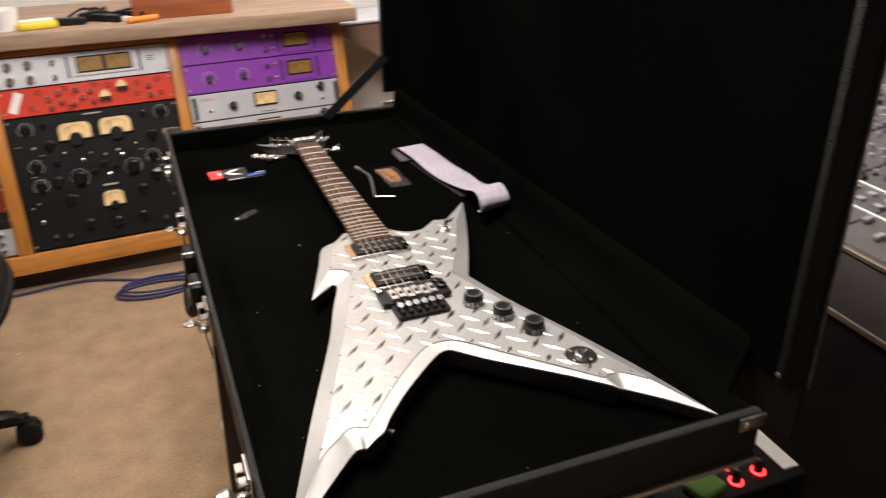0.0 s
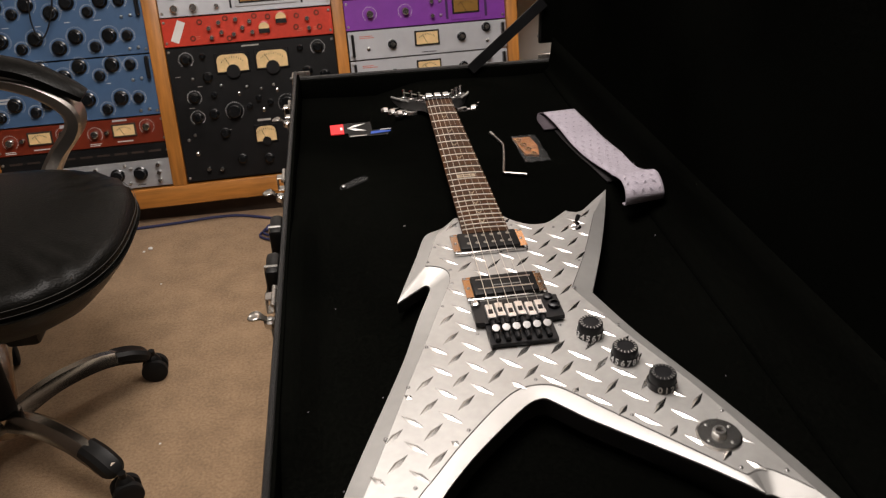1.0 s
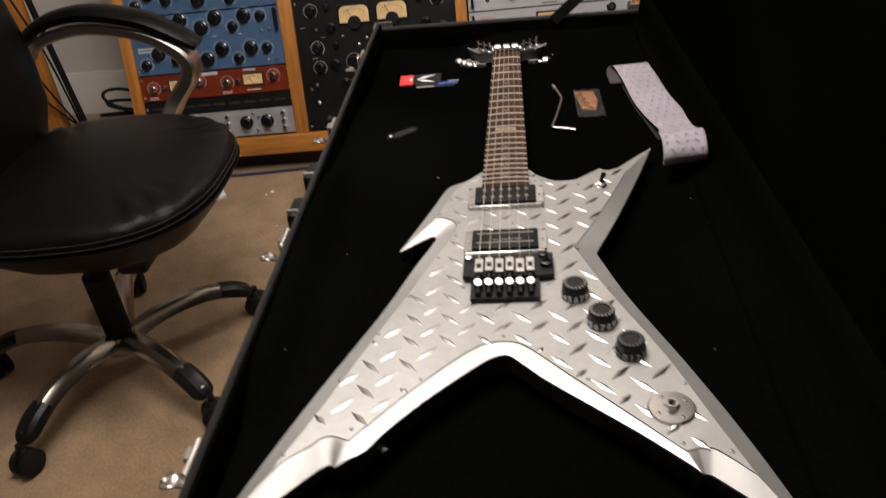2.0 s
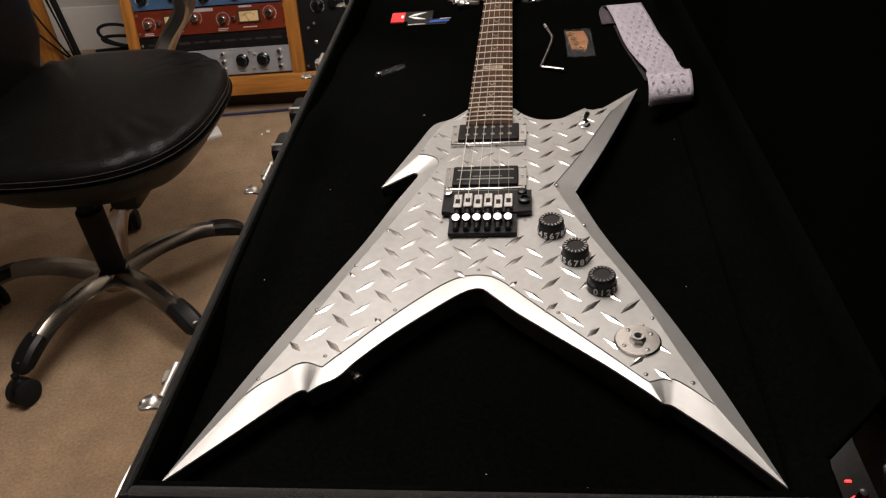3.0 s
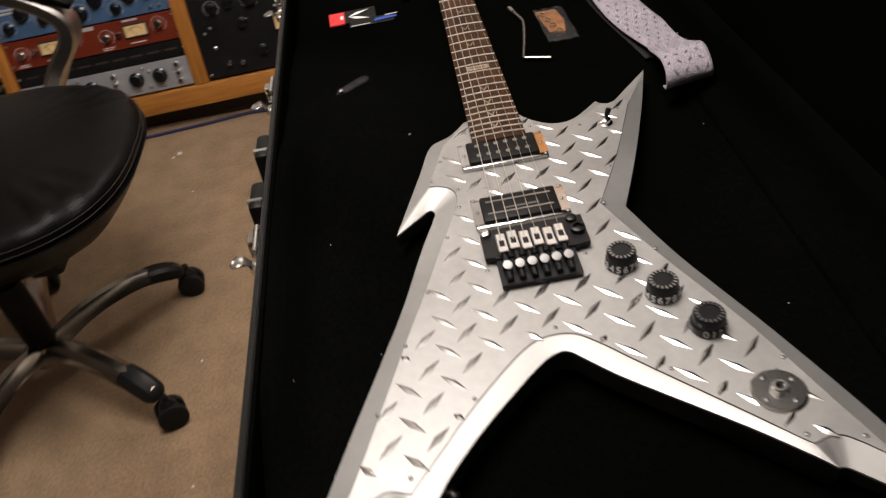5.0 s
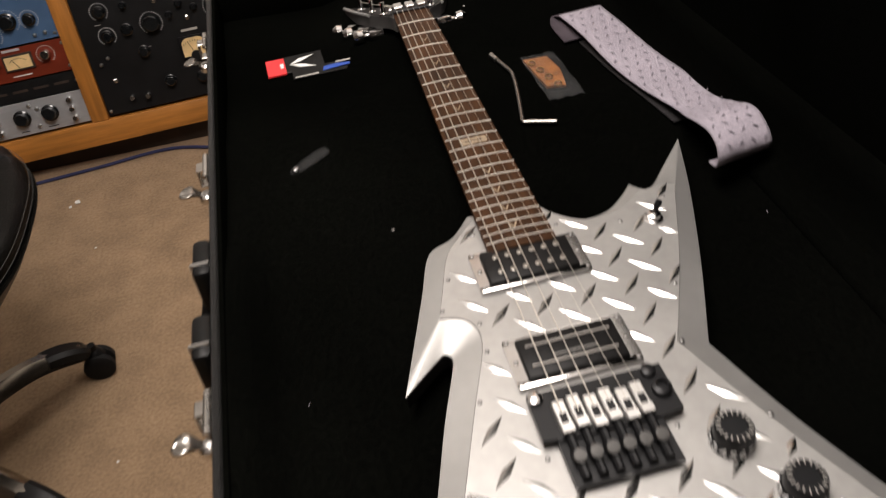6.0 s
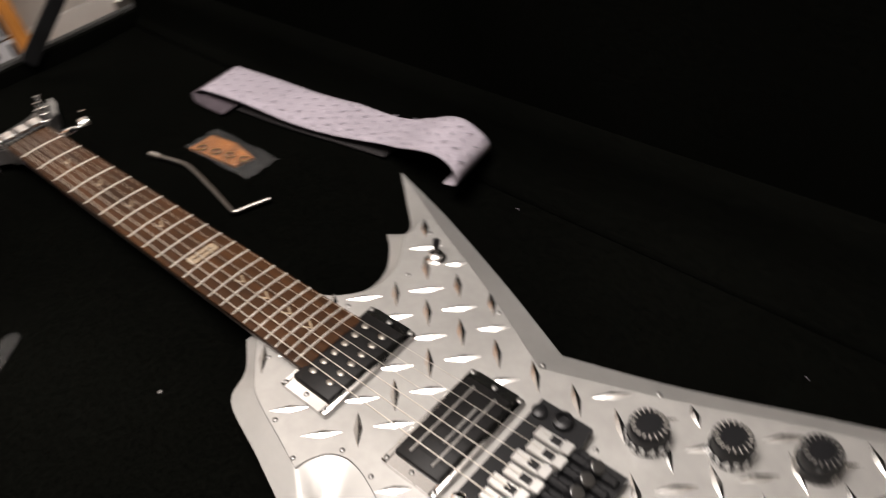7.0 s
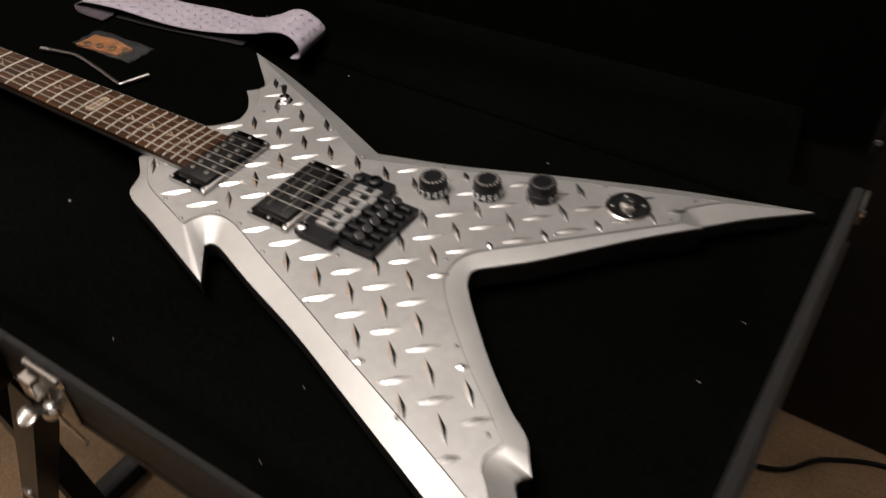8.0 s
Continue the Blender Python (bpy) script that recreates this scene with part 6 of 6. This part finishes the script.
def mixing_console():
    t = thing("mixing_console", "large grey mixing console with dense rows of knobs", "mixing console", pose(0.62, 0, 0))
    part("frame", box(0.0, 1.3, -0.75, 1.5, 0.0, 0.62, 0.01), BLACK_PAINT, t)
    part("fascia", box(-0.004, 0.03, -0.75, 1.5, 0.63, 0.725, 0.004), CONSOLE, t)
    part("fascia_strip", box(-0.007, 0.0, -0.75, 1.5, 0.622, 0.632, 0.002), ALU, t)
    part("armrest_edge", box(-0.006, 0.010, -0.75, 1.5, 0.726, 0.733, 0.002), ALU, t)
    tilt = Matrix.Translation((0.01, 0, 0.73)) @ Matrix.Rotation(radians(-9), 4, "Y")
    part("desk_surface", box(0, 1.2, -0.75, 1.5, -0.02, 0.0), CONSOLE, t, at=tilt)
    for mat, name, seed, share in ((CONSOLE_KNOB, "pale_knobwork", 1, 2), (KNOB, "dark_knobwork", 2, 1), (CABLE_BLUE, "blue_knobwork", 3, 0)):
        rnd = random.Random(seed)
        verts, faces = [], []
        for i in range(50):
            for j in range(84):
                if i < 6 or (i * 7 + j * 3 + rnd.randint(0, 3)) % 5 > share or i % 12 == 11:
                    continue
                x, y = 0.03 + i * 0.0225, -0.72 + j * 0.0260
                r, h = rnd.uniform(0.0035, 0.0062), rnd.uniform(0.006, 0.011)
                b = len(verts)
                for hh, rr in ((0, r), (h, r * 0.8)):
                    for k in range(7):
                        a = 2 * math.pi * k / 7
                        verts.append(tilt @ Vector((x + rr * math.cos(a), y + rr * math.sin(a), hh)))
                for k in range(7):
                    m = (k + 1) % 7
                    faces.append((b + k, b + m, b + 7 + m, b + 7 + k))
                faces.append(tuple(range(b + 7, b + 14)))
        me = bpy.data.meshes.new(name)
        me.from_pydata(verts, [], faces)
        me.materials.append(mat)
        ob = part(name, me, None, t)
        ob["kind"] = "stuff"
    bm = bmesh.new()
    for j in range(64):
        y = -0.70 + j * 0.034
        for x in (0.105, 0.128):
            box(x, x + 0.010, y, y + 0.013, 0, 0.005, bm=bm)
    bmesh.ops.transform(bm, matrix=tilt, verts=bm.verts)
    tagged(part("buttons", bm, CONSOLE_KNOB, t, "rows of pale push buttons"), kind="stuff")
    for j in range(48):
        part("fader_cap", FADER, None, t, at=tilt @ pose(0.050 + 0.018 * math.sin(j * 1.9), -0.70 + j * 0.045, 0.001))
    for x in (0.085, 0.150):
        part("scribble_strip", box(x, x + 0.004, -0.74, 1.48, 0.0005, 0.003), MARK, t, at=tilt)
    for j in range(20):
        part("strip", box(0.02, 1.15, -0.72 + j * 0.11, -0.718 + j * 0.11, 0.0, 0.002), BLACK_PAINT, t, at=tilt)


mixing_console()


def lit_panel():
    t = thing("controller", "black controller panel with red-lit knobs and a white label strip", "controller", pose(0.355, -0.228, 0.478))
    part("body", box(-0.12, 0.097, -0.045, 0.22, -0.03, 0.03, 0.004), PLASTIC, t)
    part("label_strip", box(0.068, 0.093, -0.030, 0.060, 0.030, 0.033, 0.001, seg=1), PAPER, t, "white paper label strip")
    for x, y in ((-0.004, -0.023), (0.036, -0.018), (0.004, 0.031)):
        k = part("knob", lathe([(0, 0.030), (0.0068, 0.030), (0.0070, 0.033), (0.0052, 0.046), (0.004, 0.051), (0, 0.052)], pose(x, y, 0), 20), KNOB, t)
        part("ring_light", lathe([(0.0072, 0.0305), (0.0092, 0.0305), (0.0092, 0.0325), (0.0072, 0.0325), (0.0072, 0.0305)], pose(x, y, 0), 24), LED, k, "glowing red ring")
    part("lamp", lathe([(0, 0.03), (0.002, 0.03), (0.002, 0.034), (0, 0.034)], pose(0.0, -0.001, 0), 8), LED, t)
    part("lamp", box(-0.002, 0.005, 0.0565, 0.0595, 0.0302, 0.032, 0.001, seg=1), LED, t)
    for x in (-0.10, 0.05):
        for y in (-0.03, 0.18):
            part("leg", box(x, x + 0.03, y, y + 0.03, -0.478, -0.03), BLACK_METAL, t)
    bm = box(-0.024, 0.022, -0.016, 0.022, 0.0, 0.012, 0.005, seg=2)
    for v in bm.verts:
        v.co.z += 0.004 * math.sin(v.co.x * 190) * math.sin(v.co.y * 150 + 1) * (v.co.z > 0.006)
    solid("polishing_cloth", bm, GREEN, "crumpled green cloth lying on the controller panel", "cloth", pose(0.305, -0.250, 0.508, 0, 0, 15))


lit_panel()


pts = flow([(0.47, -0.30, 0.005), (0.50, -0.40, 0.005), (0.56, -0.46, 0.005), (0.60, -0.58, 0.005), (0.55, -0.75, 0.005)], 8)
solid("floor_cable", sweep(pts, circle(0.004, 8)), RUBBER, "black cable lying on the carpet beside the console", "cable")
